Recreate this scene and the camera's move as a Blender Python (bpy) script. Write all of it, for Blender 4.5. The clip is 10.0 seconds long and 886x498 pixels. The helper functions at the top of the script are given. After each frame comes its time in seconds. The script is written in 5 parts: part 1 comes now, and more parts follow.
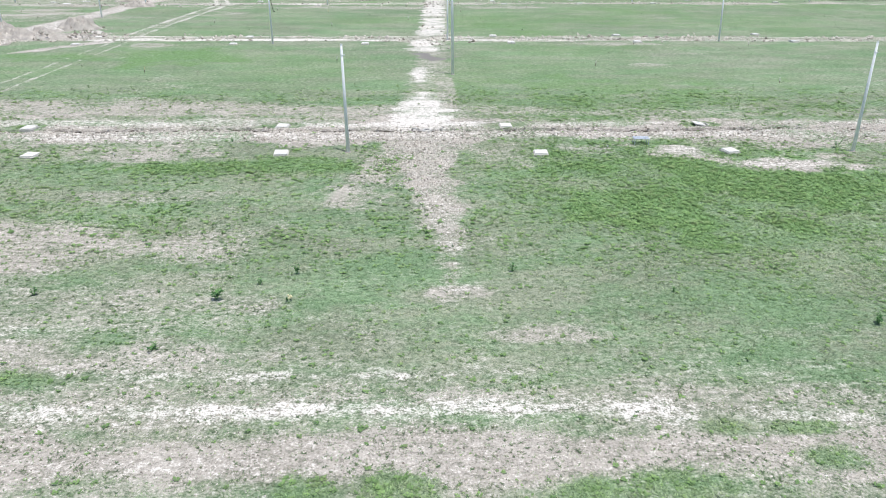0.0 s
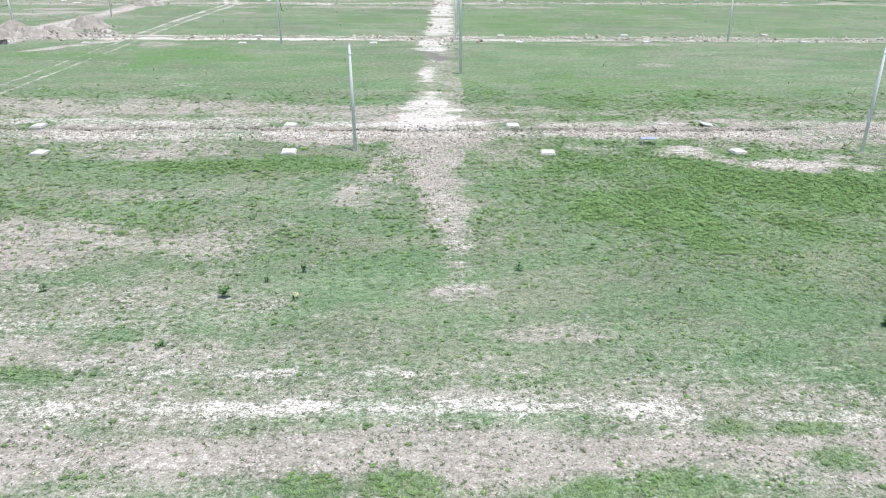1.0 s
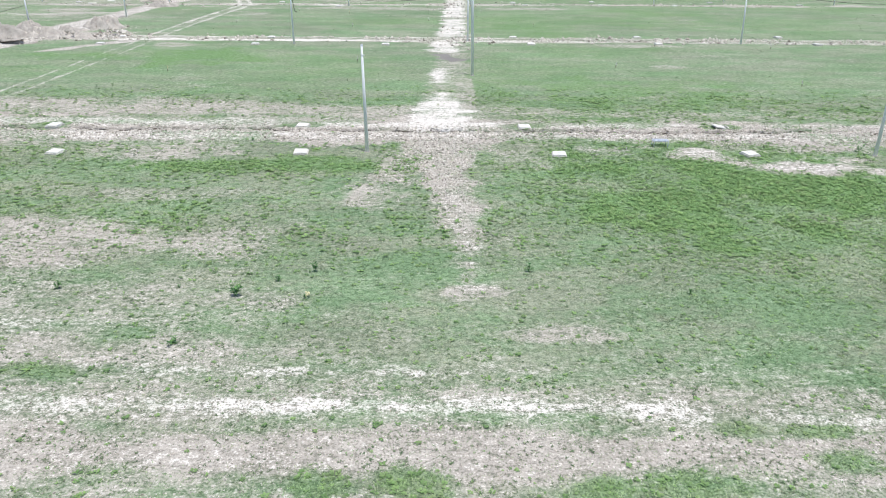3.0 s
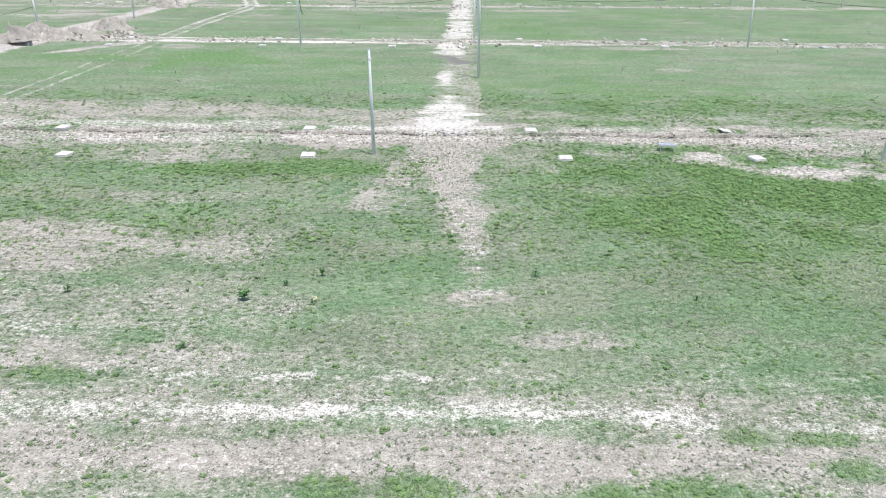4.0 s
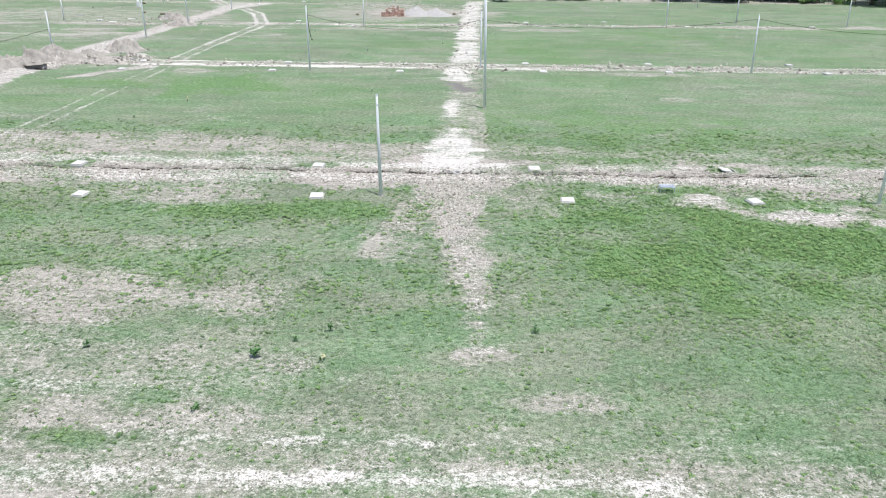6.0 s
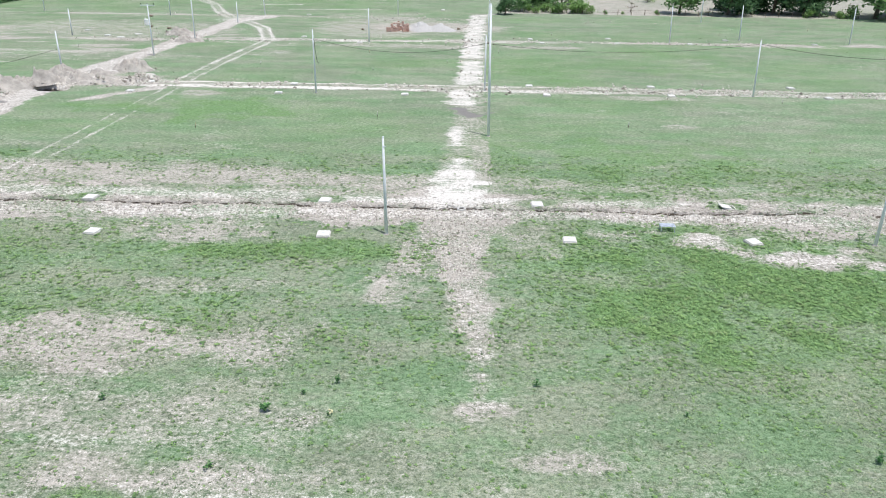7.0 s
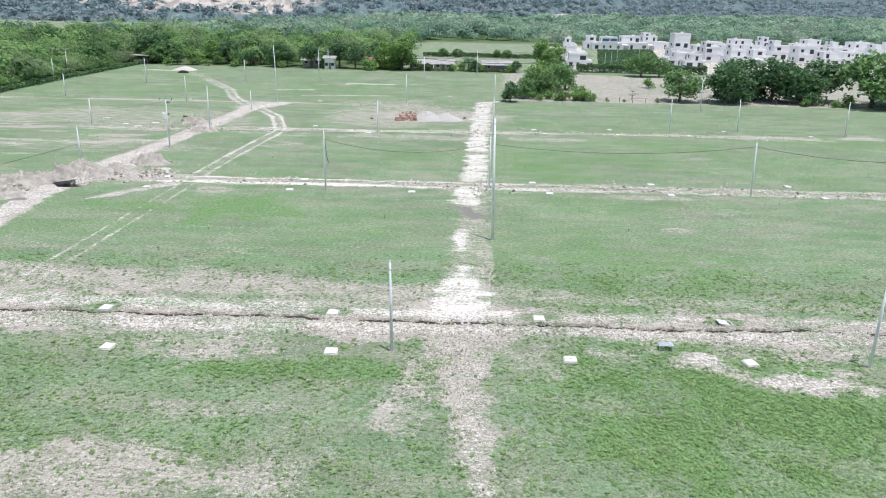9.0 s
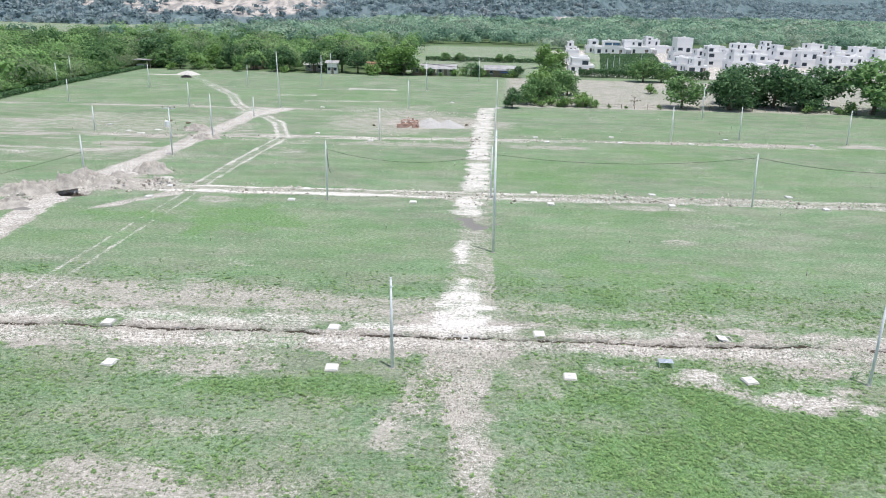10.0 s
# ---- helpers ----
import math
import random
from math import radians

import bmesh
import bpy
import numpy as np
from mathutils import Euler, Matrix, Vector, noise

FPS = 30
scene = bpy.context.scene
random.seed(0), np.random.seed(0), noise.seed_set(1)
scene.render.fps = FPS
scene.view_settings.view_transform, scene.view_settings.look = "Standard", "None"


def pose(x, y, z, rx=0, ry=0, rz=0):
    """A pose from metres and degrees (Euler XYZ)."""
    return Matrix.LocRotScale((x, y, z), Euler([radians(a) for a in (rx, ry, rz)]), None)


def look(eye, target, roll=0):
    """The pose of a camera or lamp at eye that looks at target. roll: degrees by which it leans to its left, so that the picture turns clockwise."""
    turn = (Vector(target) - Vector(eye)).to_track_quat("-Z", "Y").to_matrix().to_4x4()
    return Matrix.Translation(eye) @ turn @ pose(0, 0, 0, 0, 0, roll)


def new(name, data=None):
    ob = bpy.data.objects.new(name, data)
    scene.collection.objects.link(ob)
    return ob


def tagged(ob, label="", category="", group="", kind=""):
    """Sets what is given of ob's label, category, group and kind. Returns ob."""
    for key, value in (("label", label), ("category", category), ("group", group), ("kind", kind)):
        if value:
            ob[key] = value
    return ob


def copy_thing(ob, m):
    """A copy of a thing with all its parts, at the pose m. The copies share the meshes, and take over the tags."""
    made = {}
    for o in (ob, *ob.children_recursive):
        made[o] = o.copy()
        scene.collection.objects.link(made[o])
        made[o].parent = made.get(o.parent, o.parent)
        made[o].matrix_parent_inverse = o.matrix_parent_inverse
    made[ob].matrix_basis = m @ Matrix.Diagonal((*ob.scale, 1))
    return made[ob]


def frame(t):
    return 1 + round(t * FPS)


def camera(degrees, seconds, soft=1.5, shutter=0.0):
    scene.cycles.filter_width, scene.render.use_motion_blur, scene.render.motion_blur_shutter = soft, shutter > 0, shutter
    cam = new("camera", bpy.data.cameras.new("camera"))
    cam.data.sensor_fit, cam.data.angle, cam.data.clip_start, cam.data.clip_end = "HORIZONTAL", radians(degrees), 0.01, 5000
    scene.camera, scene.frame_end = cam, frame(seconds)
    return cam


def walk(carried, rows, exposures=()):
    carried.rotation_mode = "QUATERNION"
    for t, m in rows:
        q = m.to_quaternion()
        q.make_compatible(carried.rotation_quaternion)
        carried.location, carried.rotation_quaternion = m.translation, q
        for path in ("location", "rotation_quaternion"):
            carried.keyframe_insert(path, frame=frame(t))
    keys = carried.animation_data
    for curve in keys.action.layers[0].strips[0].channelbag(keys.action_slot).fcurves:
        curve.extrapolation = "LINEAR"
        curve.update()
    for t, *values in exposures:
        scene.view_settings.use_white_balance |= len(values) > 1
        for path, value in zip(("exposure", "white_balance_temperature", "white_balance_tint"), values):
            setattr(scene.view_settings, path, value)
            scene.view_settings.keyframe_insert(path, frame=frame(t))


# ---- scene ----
cam = camera(61.5, 10.0, soft=1.0)
PATH = [
    (0, (-1.514, 0.999, 13.082), (-1.435, 2.826, 12.271), 0.5),
    (0.5, (-1.547, 0.956, 13.091), (-1.478, 2.783, 12.28), 0.5),
    (1, (-1.485, 0.928, 13.074), (-1.425, 2.755, 12.263), 0.6),
    (1.5, (-1.391, 0.894, 13.088), (-1.34, 2.721, 12.277), 0.6),
    (2, (-1.4, 0.863, 13.107), (-1.356, 2.691, 12.297), 0.6),
    (2.5, (-1.435, 0.835, 13.078), (-1.397, 2.664, 12.269), 0.6),
    (4, (-1.561, 0.792, 13.305), (-1.543, 2.622, 12.497), 0.7),
    (4.5, (-1.566, 0.759, 13.64), (-1.554, 2.589, 12.833), 0.7),
    (5, (-1.491, 0.672, 14.169), (-1.485, 2.502, 13.364), 0.8),
    (5.5, (-1.43, 0.603, 14.876), (-1.427, 2.435, 14.073), 0.8),
    (7, (-1.581, 0.73, 18.439), (-1.589, 2.563, 17.639), 1.1),
    (7.5, (-1.595, 0.733, 19.672), (-1.606, 2.578, 18.899), 1.2),
    (8, (-1.565, 0.654, 20.744), (-1.583, 2.523, 20.033), 1.3),
    (8.5, (-1.577, 0.55, 21.615), (-1.601, 2.442, 20.966), 1.3),
    (9, (-1.585, 0.515, 22.307), (-1.612, 2.411, 21.67), 1.4),
    (9.5, (-1.536, 0.553, 22.88), (-1.567, 2.45, 22.246), 1.4),
    (10, (-1.508, 0.661, 23.338), (-1.541, 2.557, 22.705), 1.5),
]
walk(cam, [(t, look(eye, target, roll)) for t, eye, target, roll in PATH])

# ---- light: high sun behind the right shoulder, clear pale sky ----
scene.view_settings.exposure = -0.31
SUN_EL, SUN_AZ = 79.5, 138.0          # degrees; azimuth clockwise from +y
world = bpy.data.worlds.new("sky")
scene.world = world
world.use_nodes = True
wn = world.node_tree
wn.nodes.clear()
sky = wn.nodes.new("ShaderNodeTexSky")
sky.sky_type, sky.sun_disc = "NISHITA", False
sky.sun_elevation, sky.sun_rotation = radians(SUN_EL), radians(SUN_AZ)
sky.dust_density = 2.0
bg = wn.nodes.new("ShaderNodeBackground")
bg.inputs["Strength"].default_value = 0.15
wo = wn.nodes.new("ShaderNodeOutputWorld")
wn.links.new(sky.outputs[0], bg.inputs[0])
wn.links.new(bg.outputs[0], wo.inputs[0])
sun_data = bpy.data.lights.new("sun", "SUN")
sun_data.energy, sun_data.angle, sun_data.color = 4.0, radians(0.55), (1.0, 0.96, 0.9)
sun = new("sun", sun_data)
a, e = radians(SUN_AZ), radians(SUN_EL)
sun.matrix_world = look((200 * math.sin(a) * math.cos(e), 200 * math.cos(a) * math.cos(e), 200 * math.sin(e)), (0, 0, 0))

# ---- small tools ----
rng = np.random.default_rng(7)
LATTICE = rng.random((256, 256))


def vnoise(x, y, scale, seed=0):
    """Smooth value noise, 0 to 1; scale: cells a metre."""
    x, y = x * scale + seed * 17.3, y * scale + seed * 9.1
    xi, yi = np.floor(x).astype(int), np.floor(y).astype(int)
    fx, fy = x - xi, y - yi
    fx, fy = fx * fx * (3 - 2 * fx), fy * fy * (3 - 2 * fy)
    at = lambda i, j: LATTICE[(xi + i) % 256, (yi + j) % 256]
    return (at(0, 0) * (1 - fx) + at(1, 0) * fx) * (1 - fy) + (at(0, 1) * (1 - fx) + at(1, 1) * fx) * fy


def fbm(x, y, scale, octaves=4, seed=0):
    total, amp, norm = 0.0, 1.0, 0.0
    for k in range(octaves):
        total = total + amp * vnoise(x, y, scale * 2 ** k, seed + k * 3)
        norm, amp = norm + amp, amp * 0.55
    return total / norm


def smooth(a, b, v):
    t = np.clip((v - a) / (b - a), 0, 1)
    return t * t * (3 - 2 * t)


def mesh_np(name, verts, faces, material=None, smooth_faces=False):
    """A mesh from arrays; faces all of one size."""
    me = bpy.data.meshes.new(name)
    verts, faces = np.asarray(verts, np.float32), np.asarray(faces, np.int32)
    n, k = faces.shape
    me.vertices.add(len(verts))
    me.vertices.foreach_set("co", verts.ravel())
    me.loops.add(n * k)
    me.loops.foreach_set("vertex_index", faces.ravel())
    me.polygons.add(n)
    me.polygons.foreach_set("loop_start", np.arange(0, n * k, k, dtype=np.int32))
    me.polygons.foreach_set("use_smooth", np.full(n, smooth_faces))
    me.update(calc_edges=True)
    if material:
        me.materials.append(material)
    return me


def part(name, bm, material, parent=None, label="", smooth_faces=False):
    """Links a bmesh, or a ready mesh, as one object under a thing or a part."""
    if isinstance(bm, bpy.types.Mesh):
        me = bm
    else:
        me = bpy.data.meshes.new(name)
        bmesh.ops.recalc_face_normals(bm, faces=bm.faces)
        bm.to_mesh(me)
        bm.free()
        for p in me.polygons:
            p.use_smooth = smooth_faces
    if material and not me.materials:
        me.materials.append(material)
    ob = new(name, me)
    ob.parent = parent
    if label:
        tagged(ob, label)
    return ob


def thing(name, m, label, category, group="", kind=""):
    ob = new(name)
    ob.matrix_world = m
    return tagged(ob, label, category, group, kind)


def box(bm, x0, x1, y0, y1, z0, z1, bevel=0.0):
    vs = bmesh.ops.create_cube(bm, size=1)["verts"]
    for v in vs:
        v.co = Vector(((x0 + x1) / 2 + v.co.x * (x1 - x0), (y0 + y1) / 2 + v.co.y * (y1 - y0), (z0 + z1) / 2 + v.co.z * (z1 - z0)))
    if bevel:
        edges = list({e for v in vs for e in v.link_edges})
        bmesh.ops.bevel(bm, geom=edges, offset=bevel, segments=2, affect="EDGES")
    return bm


def boxes(*rows, bevel=0.0):
    bm = bmesh.new()
    for r in rows:
        box(bm, *r, bevel=bevel)
    return bm


def tube(bm, p0, p1, r0, r1, n=10):
    """A tapered tube between two points, capped."""
    p0, p1 = Vector(p0), Vector(p1)
    q = (p1 - p0).to_track_quat("Z", "Y")
    rings = []
    for p, r in ((p0, r0), (p1, r1)):
        rings.append([bm.verts.new(p + q @ Vector((r * math.cos(2 * math.pi * i / n), r * math.sin(2 * math.pi * i / n), 0))) for i in range(n)])
    for i in range(n):
        bm.faces.new((rings[0][i], rings[0][(i + 1) % n], rings[1][(i + 1) % n], rings[1][i]))
    bm.faces.new(rings[0][::-1])
    bm.faces.new(rings[1])
    return bm


# ---- materials ----
class Nodes:
    """A short way to write node materials."""

    def __init__(self, name):
        self.mat = bpy.data.materials.new(name)
        self.mat.use_nodes = True
        self.t = self.mat.node_tree
        self.bsdf = self.t.nodes["Principled BSDF"]
        self.pos = self.t.nodes.new("ShaderNodeNewGeometry").outputs["Position"]

    def put(self, value, socket):
        if isinstance(value, bpy.types.NodeSocket):
            self.t.links.new(value, socket)
        else:
            socket.default_value = (*value, 1) if isinstance(value, tuple) and len(value) == 3 and socket.type == "RGBA" else value

    def noise(self, scale, detail=4, rough=0.6, vec=None, stretch=None):
        n = self.t.nodes.new("ShaderNodeTexNoise")
        vec = vec or self.pos
        if stretch:
            m = self.t.nodes.new("ShaderNodeMapping")
            self.t.links.new(vec, m.inputs["Vector"])
            m.inputs["Scale"].default_value = stretch
            vec = m.outputs[0]
        self.t.links.new(vec, n.inputs["Vector"])
        n.inputs["Scale"].default_value, n.inputs["Detail"].default_value, n.inputs["Roughness"].default_value = scale, detail, rough
        return n.outputs["Fac"]

    def voronoi(self, scale, out="Distance"):
        n = self.t.nodes.new("ShaderNodeTexVoronoi")
        self.t.links.new(self.pos, n.inputs["Vector"])
        n.inputs["Scale"].default_value = scale
        return n.outputs[out]

    def attr(self, name):
        n = self.t.nodes.new("ShaderNodeAttribute")
        n.attribute_name = name
        return n.outputs["Fac"]

    def math(self, op, a, b=0.0, c=0.0):
        n = self.t.nodes.new("ShaderNodeMath")
        n.operation = op
        for v, s in zip((a, b, c), n.inputs):
            self.put(v, s)
        return n.outputs[0]

    def step(self, v, a, b, lo=0.0, hi=1.0):
        n = self.t.nodes.new("ShaderNodeMapRange")
        n.interpolation_type = "SMOOTHSTEP"
        for x, s in zip((v, a, b, lo, hi), n.inputs):
            self.put(x, s)
        return n.outputs[0]

    def mix(self, fac, a, b, blend="MIX"):
        n = self.t.nodes.new("ShaderNodeMix")
        n.data_type, n.blend_type = "RGBA", blend
        self.put(fac, n.inputs[0])
        self.put(a, n.inputs[6])
        self.put(b, n.inputs[7])
        return n.outputs[2]

    def island(self):
        return self.t.nodes.new("ShaderNodeNewGeometry").outputs["Random Per Island"]

    def random(self):
        return self.t.nodes.new("ShaderNodeObjectInfo").outputs["Random"]

    def bump(self, height, strength=0.5, distance=0.02):
        n = self.t.nodes.new("ShaderNodeBump")
        n.inputs["Strength"].default_value, n.inputs["Distance"].default_value = strength, distance
        self.t.links.new(height, n.inputs["Height"])
        self.t.links.new(n.outputs[0], self.bsdf.inputs["Normal"])

    def done(self, color, rough=0.9, metal=0.0, spec=0.2):
        self.put(color, self.bsdf.inputs["Base Color"])
        self.put(rough, self.bsdf.inputs["Roughness"])
        self.bsdf.inputs["Metallic"].default_value = metal
        self.bsdf.inputs["Specular IOR Level"].default_value = spec
        return self.mat


def plain(name, c1, c2, scale=3.0, rough=0.85, metal=0.0, bump=0.3, dist=0.01, spec=0.2, vary=0.0):
    """A worn surface: two tones at two scales, and a fine relief."""
    n = Nodes(name)
    big, fine = n.noise(scale, 4), n.noise(scale * 11, 3)
    f = n.math("ADD", n.math("MULTIPLY", big, 0.65), n.math("MULTIPLY", fine, 0.35))
    col = n.mix(n.step(f, 0.35, 0.65), c1, c2)
    if vary:
        col = n.mix(n.math("MULTIPLY", n.random(), vary), col, tuple(0.55 * v for v in c1))
    n.bump(fine, bump, dist)
    return n.done(col, rough, metal, spec)


def leaf_material(name, dark, light, dry, scale=0.12, dry_amount=0.2, single=0.6):
    n = Nodes(name)
    r, patch = n.island(), n.noise(scale, 2)
    col = n.mix(n.step(n.math("ADD", n.math("MULTIPLY", r, single), n.math("MULTIPLY", patch, 1.3 - single)), 0.3, 0.95), dark, light)
    col = n.mix(n.math("MULTIPLY", n.step(n.noise(scale * 0.9, 1, vec=None, stretch=(1, 1.3, 1)), 0.52, 0.66), dry_amount), col, dry)
    return see_through(n, col, 0.3, 0.6)


def see_through(n, col, amount, rough):
    """Leaves that let some light through."""
    n.done(col, rough, 0, 0.2)
    tr = n.t.nodes.new("ShaderNodeBsdfTranslucent")
    n.t.links.new(col, tr.inputs[0])
    mx = n.t.nodes.new("ShaderNodeMixShader")
    mx.inputs[0].default_value = amount
    out = n.t.nodes["Material Output"]
    n.t.links.new(n.bsdf.outputs[0], mx.inputs[1])
    n.t.links.new(tr.outputs[0], mx.inputs[2])
    n.t.links.new(mx.outputs[0], out.inputs[0])
    return n.mat


def forest_material(name, dark, light, dry, scale, dry_amount):
    """Leaves of a wood: each crown has a tone of its own, some are dry."""
    n = Nodes(name)
    tone, patch, r = n.attr("tone"), n.noise(scale, 3), n.island()
    f = n.math("ADD", n.math("ADD", n.math("MULTIPLY", tone, 0.8), n.math("MULTIPLY", patch, 0.55)), n.math("MULTIPLY", r, 0.12))
    col = n.mix(n.step(f, 0.3, 1.0), dark, light)
    kind = n.math("FRACT", n.math("MULTIPLY", tone, 7.3))
    col = n.mix(n.math("MULTIPLY", n.step(n.math("ADD", kind, n.math("MULTIPLY", patch, 0.5)), 0.95, 1.15), dry_amount), col, dry)
    return see_through(n, col, 0.42, 0.75)


def grass_tones(n):
    """The sward's colour, shared by the turf and the blades that stand on it."""
    lush = n.attr("lush")
    big, mid = n.noise(0.3, 4, 0.6, stretch=(0.45, 1, 1)), n.noise(2.2, 4, 0.65, stretch=(0.7, 1, 1))
    dry, green, rich = (0.284, 0.33, 0.246), (0.204, 0.32, 0.184), (0.178, 0.315, 0.132)
    col = n.mix(n.step(n.math("ADD", n.math("MULTIPLY", big, 0.68), n.math("MULTIPLY", mid, 0.32)), 0.38, 0.6), green, dry)
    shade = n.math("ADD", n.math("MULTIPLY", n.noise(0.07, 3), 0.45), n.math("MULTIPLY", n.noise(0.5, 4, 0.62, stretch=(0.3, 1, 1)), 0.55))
    col = n.mix(n.step(shade, 0.36, 0.64), n.mix(1.0, col, (0.85, 0.88, 0.85), "MULTIPLY"), n.mix(1.0, col, (1.14, 1.12, 1.12), "MULTIPLY"))
    return n.mix(n.step(n.math("ADD", lush, n.math("MULTIPLY", n.math("SUBTRACT", mid, 0.5), 0.9)), 0.25, 0.85), col, rich)


def ground_material():
    n = Nodes("turf_and_soil")
    soil, chalk, wet, wood = n.attr("soil"), n.attr("chalk"), n.attr("wet"), n.attr("wood")
    n1, n2, n3 = n.noise(0.8, 5, 0.66, stretch=(0.55, 1, 1)), n.noise(4.5, 4, 0.68, stretch=(0.75, 1, 1)), n.noise(14.0, 2, 0.6)
    c1, c2, c3 = (n.math("SUBTRACT", v, 0.5) for v in (n1, n2, n3))
    patchy = n.math("ADD", n.math("MULTIPLY", c1, 1.1), n.math("ADD", n.math("MULTIPLY", c2, 0.95), n.math("MULTIPLY", c3, 0.55)))
    gran = n.math("ADD", n.math("MULTIPLY", c1, 0.7), n.math("ADD", n.math("MULTIPLY", c2, 1.5), n.math("MULTIPLY", c3, 1.1)))
    grass = n.mix(1.0, grass_tones(n), (1.0, 0.99, 1.0), "MULTIPLY")
    speck = n.math("ADD", n.math("MULTIPLY", n3, 0.45), n.math("MULTIPLY", n2, 0.55))
    # dark specks paint the tiny shadows between grass clumps into the turf
    grass = n.mix(n.step(speck, 0.36, 0.6), n.mix(1.0, grass, (0.5, 0.56, 0.5), "MULTIPLY"), n.mix(1.0, grass, (1.24, 1.2, 1.22), "MULTIPLY"))
    earth = n.mix(n.step(n1, 0.3, 0.7), (0.375, 0.347, 0.315), (0.5, 0.472, 0.432))
    earth = n.mix(n.step(speck, 0.36, 0.54), n.mix(1.0, earth, (0.62, 0.62, 0.61), "MULTIPLY"), n.mix(1.0, earth, (1.1, 1.1, 1.1), "MULTIPLY"))
    white = n.mix(n.step(speck, 0.34, 0.55), (0.5, 0.475, 0.435), (0.79, 0.77, 0.735))
    earth = n.mix(n.step(n.math("ADD", chalk, n.math("MULTIPLY", gran, 0.95)), 0.34, 0.74), earth, white)
    earth = n.mix(n.math("MULTIPLY", n.step(n.math("ADD", speck, n.math("MULTIPLY", chalk, 0.12)), 0.55, 0.62), 0.75), earth, white)
    bare = n.step(n.math("ADD", soil, n.math("MULTIPLY", patchy, 0.8)), 0.23, 0.79)
    col = n.mix(bare, grass, earth)
    col = n.mix(n.step(n.math("ADD", wet, n.math("MULTIPLY", c2, 0.4)), 0.4, 0.6), col, (0.25, 0.24, 0.23))
    # shade inside trench, pocket and pit, painted as a dark subsoil colour
    col = n.mix(n.step(n.math("ADD", n.attr("dug"), n.math("MULTIPLY", c2, 0.8)), 0.42, 0.66), col, (0.1, 0.086, 0.07))
    col = n.mix(wood, col, n.mix(n.noise(0.05, 3), (0.08, 0.13, 0.06), (0.16, 0.23, 0.11)))
    n.bump(n.math("ADD", n.math("MULTIPLY", n2, 0.7), n.math("MULTIPLY", n3, 0.35)), 0.7, 0.06)
    return n.done(col, n.step(wet, 0.3, 0.8, 0.95, 0.45), 0, 0.15)


def blade_material():
    n = Nodes("grass_blades")
    col = grass_tones(n)
    col = n.mix(n.attr("tone"), n.mix(1.0, col, (0.7, 0.74, 0.66), "MULTIPLY"), n.mix(1.0, col, (1.72, 1.6, 1.5), "MULTIPLY"))
    return n.done(col, 0.7, 0, 0.2)


def clump_material():
    """Broad-leaved clumps: each has a tone of its own, and the leaves differ a little."""
    n = Nodes("clump_leaves")
    f = n.math("ADD", n.math("MULTIPLY", n.attr("tone"), 0.75), n.math("MULTIPLY", n.island(), 0.25))
    col = n.mix(f, (0.15, 0.27, 0.11), (0.345, 0.53, 0.21))
    col = n.mix(n.math("MULTIPLY", n.step(n.noise(1.4, 2), 0.5, 0.66), 0.45), col, (0.34, 0.4, 0.22))
    return see_through(n, col, 0.25, 0.6)


M_GROUND = ground_material()
M_BLADES = blade_material()
M_STEEL = plain("galvanised_steel", (0.76, 0.81, 0.87), (0.86, 0.9, 0.95), 6, 0.5, 0.0, 0.1, 0.002, 0.5)
M_CONCRETE = plain("pale_concrete", (0.55, 0.54, 0.51), (0.72, 0.71, 0.68), 4, 0.9, 0, 0.4, 0.005)
M_LID = plain("white_concrete_lid", (0.7, 0.7, 0.68), (0.84, 0.84, 0.82), 3, 0.85, 0, 0.2, 0.003)
# near-black fill that paints the shade inside boxes and the manhole
M_DARK = plain("inner_shade", (0.02, 0.018, 0.015), (0.05, 0.045, 0.04), 5)
M_SOIL = plain("dug_soil", (0.36, 0.338, 0.312), (0.58, 0.55, 0.51), 1.1, 0.95, 0, 0.9, 0.06)


def bits_material():
    n = Nodes("loose_bits")
    r = n.island()
    return n.done(n.mix(n.step(r, 0.1, 0.15), (0.26, 0.24, 0.21), n.mix(r, (0.42, 0.39, 0.35), (0.74, 0.71, 0.66))), 0.95)


M_BITS = bits_material()
M_GRAVEL = plain("grey_gravel", (0.45, 0.445, 0.44), (0.66, 0.655, 0.65), 9, 0.95, 0, 0.9, 0.04)
M_SAND = plain("white_sand", (0.55, 0.53, 0.5), (0.74, 0.72, 0.69), 3, 0.95, 0, 0.3, 0.02)
M_BRICK = plain("red_brick", (0.7, 0.45, 0.37), (0.85, 0.66, 0.58), 5, 0.9, 0, 0.3, 0.01, vary=0.5)
M_CABLE = plain("black_cable", (0.02, 0.02, 0.022), (0.035, 0.035, 0.035), 8, 0.6)
M_BARK = plain("grey_bark", (0.12, 0.095, 0.07), (0.22, 0.19, 0.15), 5, 0.95, 0, 0.8, 0.03)
M_WHITE = plain("white_plaster", (0.9, 0.9, 0.905), (0.94, 0.94, 0.94), 0.6, 0.85, 0, 0.15, 0.01)
M_FLATROOF = plain("white_roof_coating", (0.74, 0.74, 0.74), (0.86, 0.86, 0.86), 0.5, 0.85, 0, 0.2, 0.01)
M_WINDOW = plain("dark_window_glass", (0.03, 0.045, 0.06), (0.07, 0.09, 0.11), 1, 0.12, 0, 0.0, 0.001, 0.5)
M_BLUEGLASS = plain("blue_window_glass", (0.06, 0.14, 0.24), (0.1, 0.2, 0.32), 1, 0.12, 0, 0.0, 0.001, 0.5)
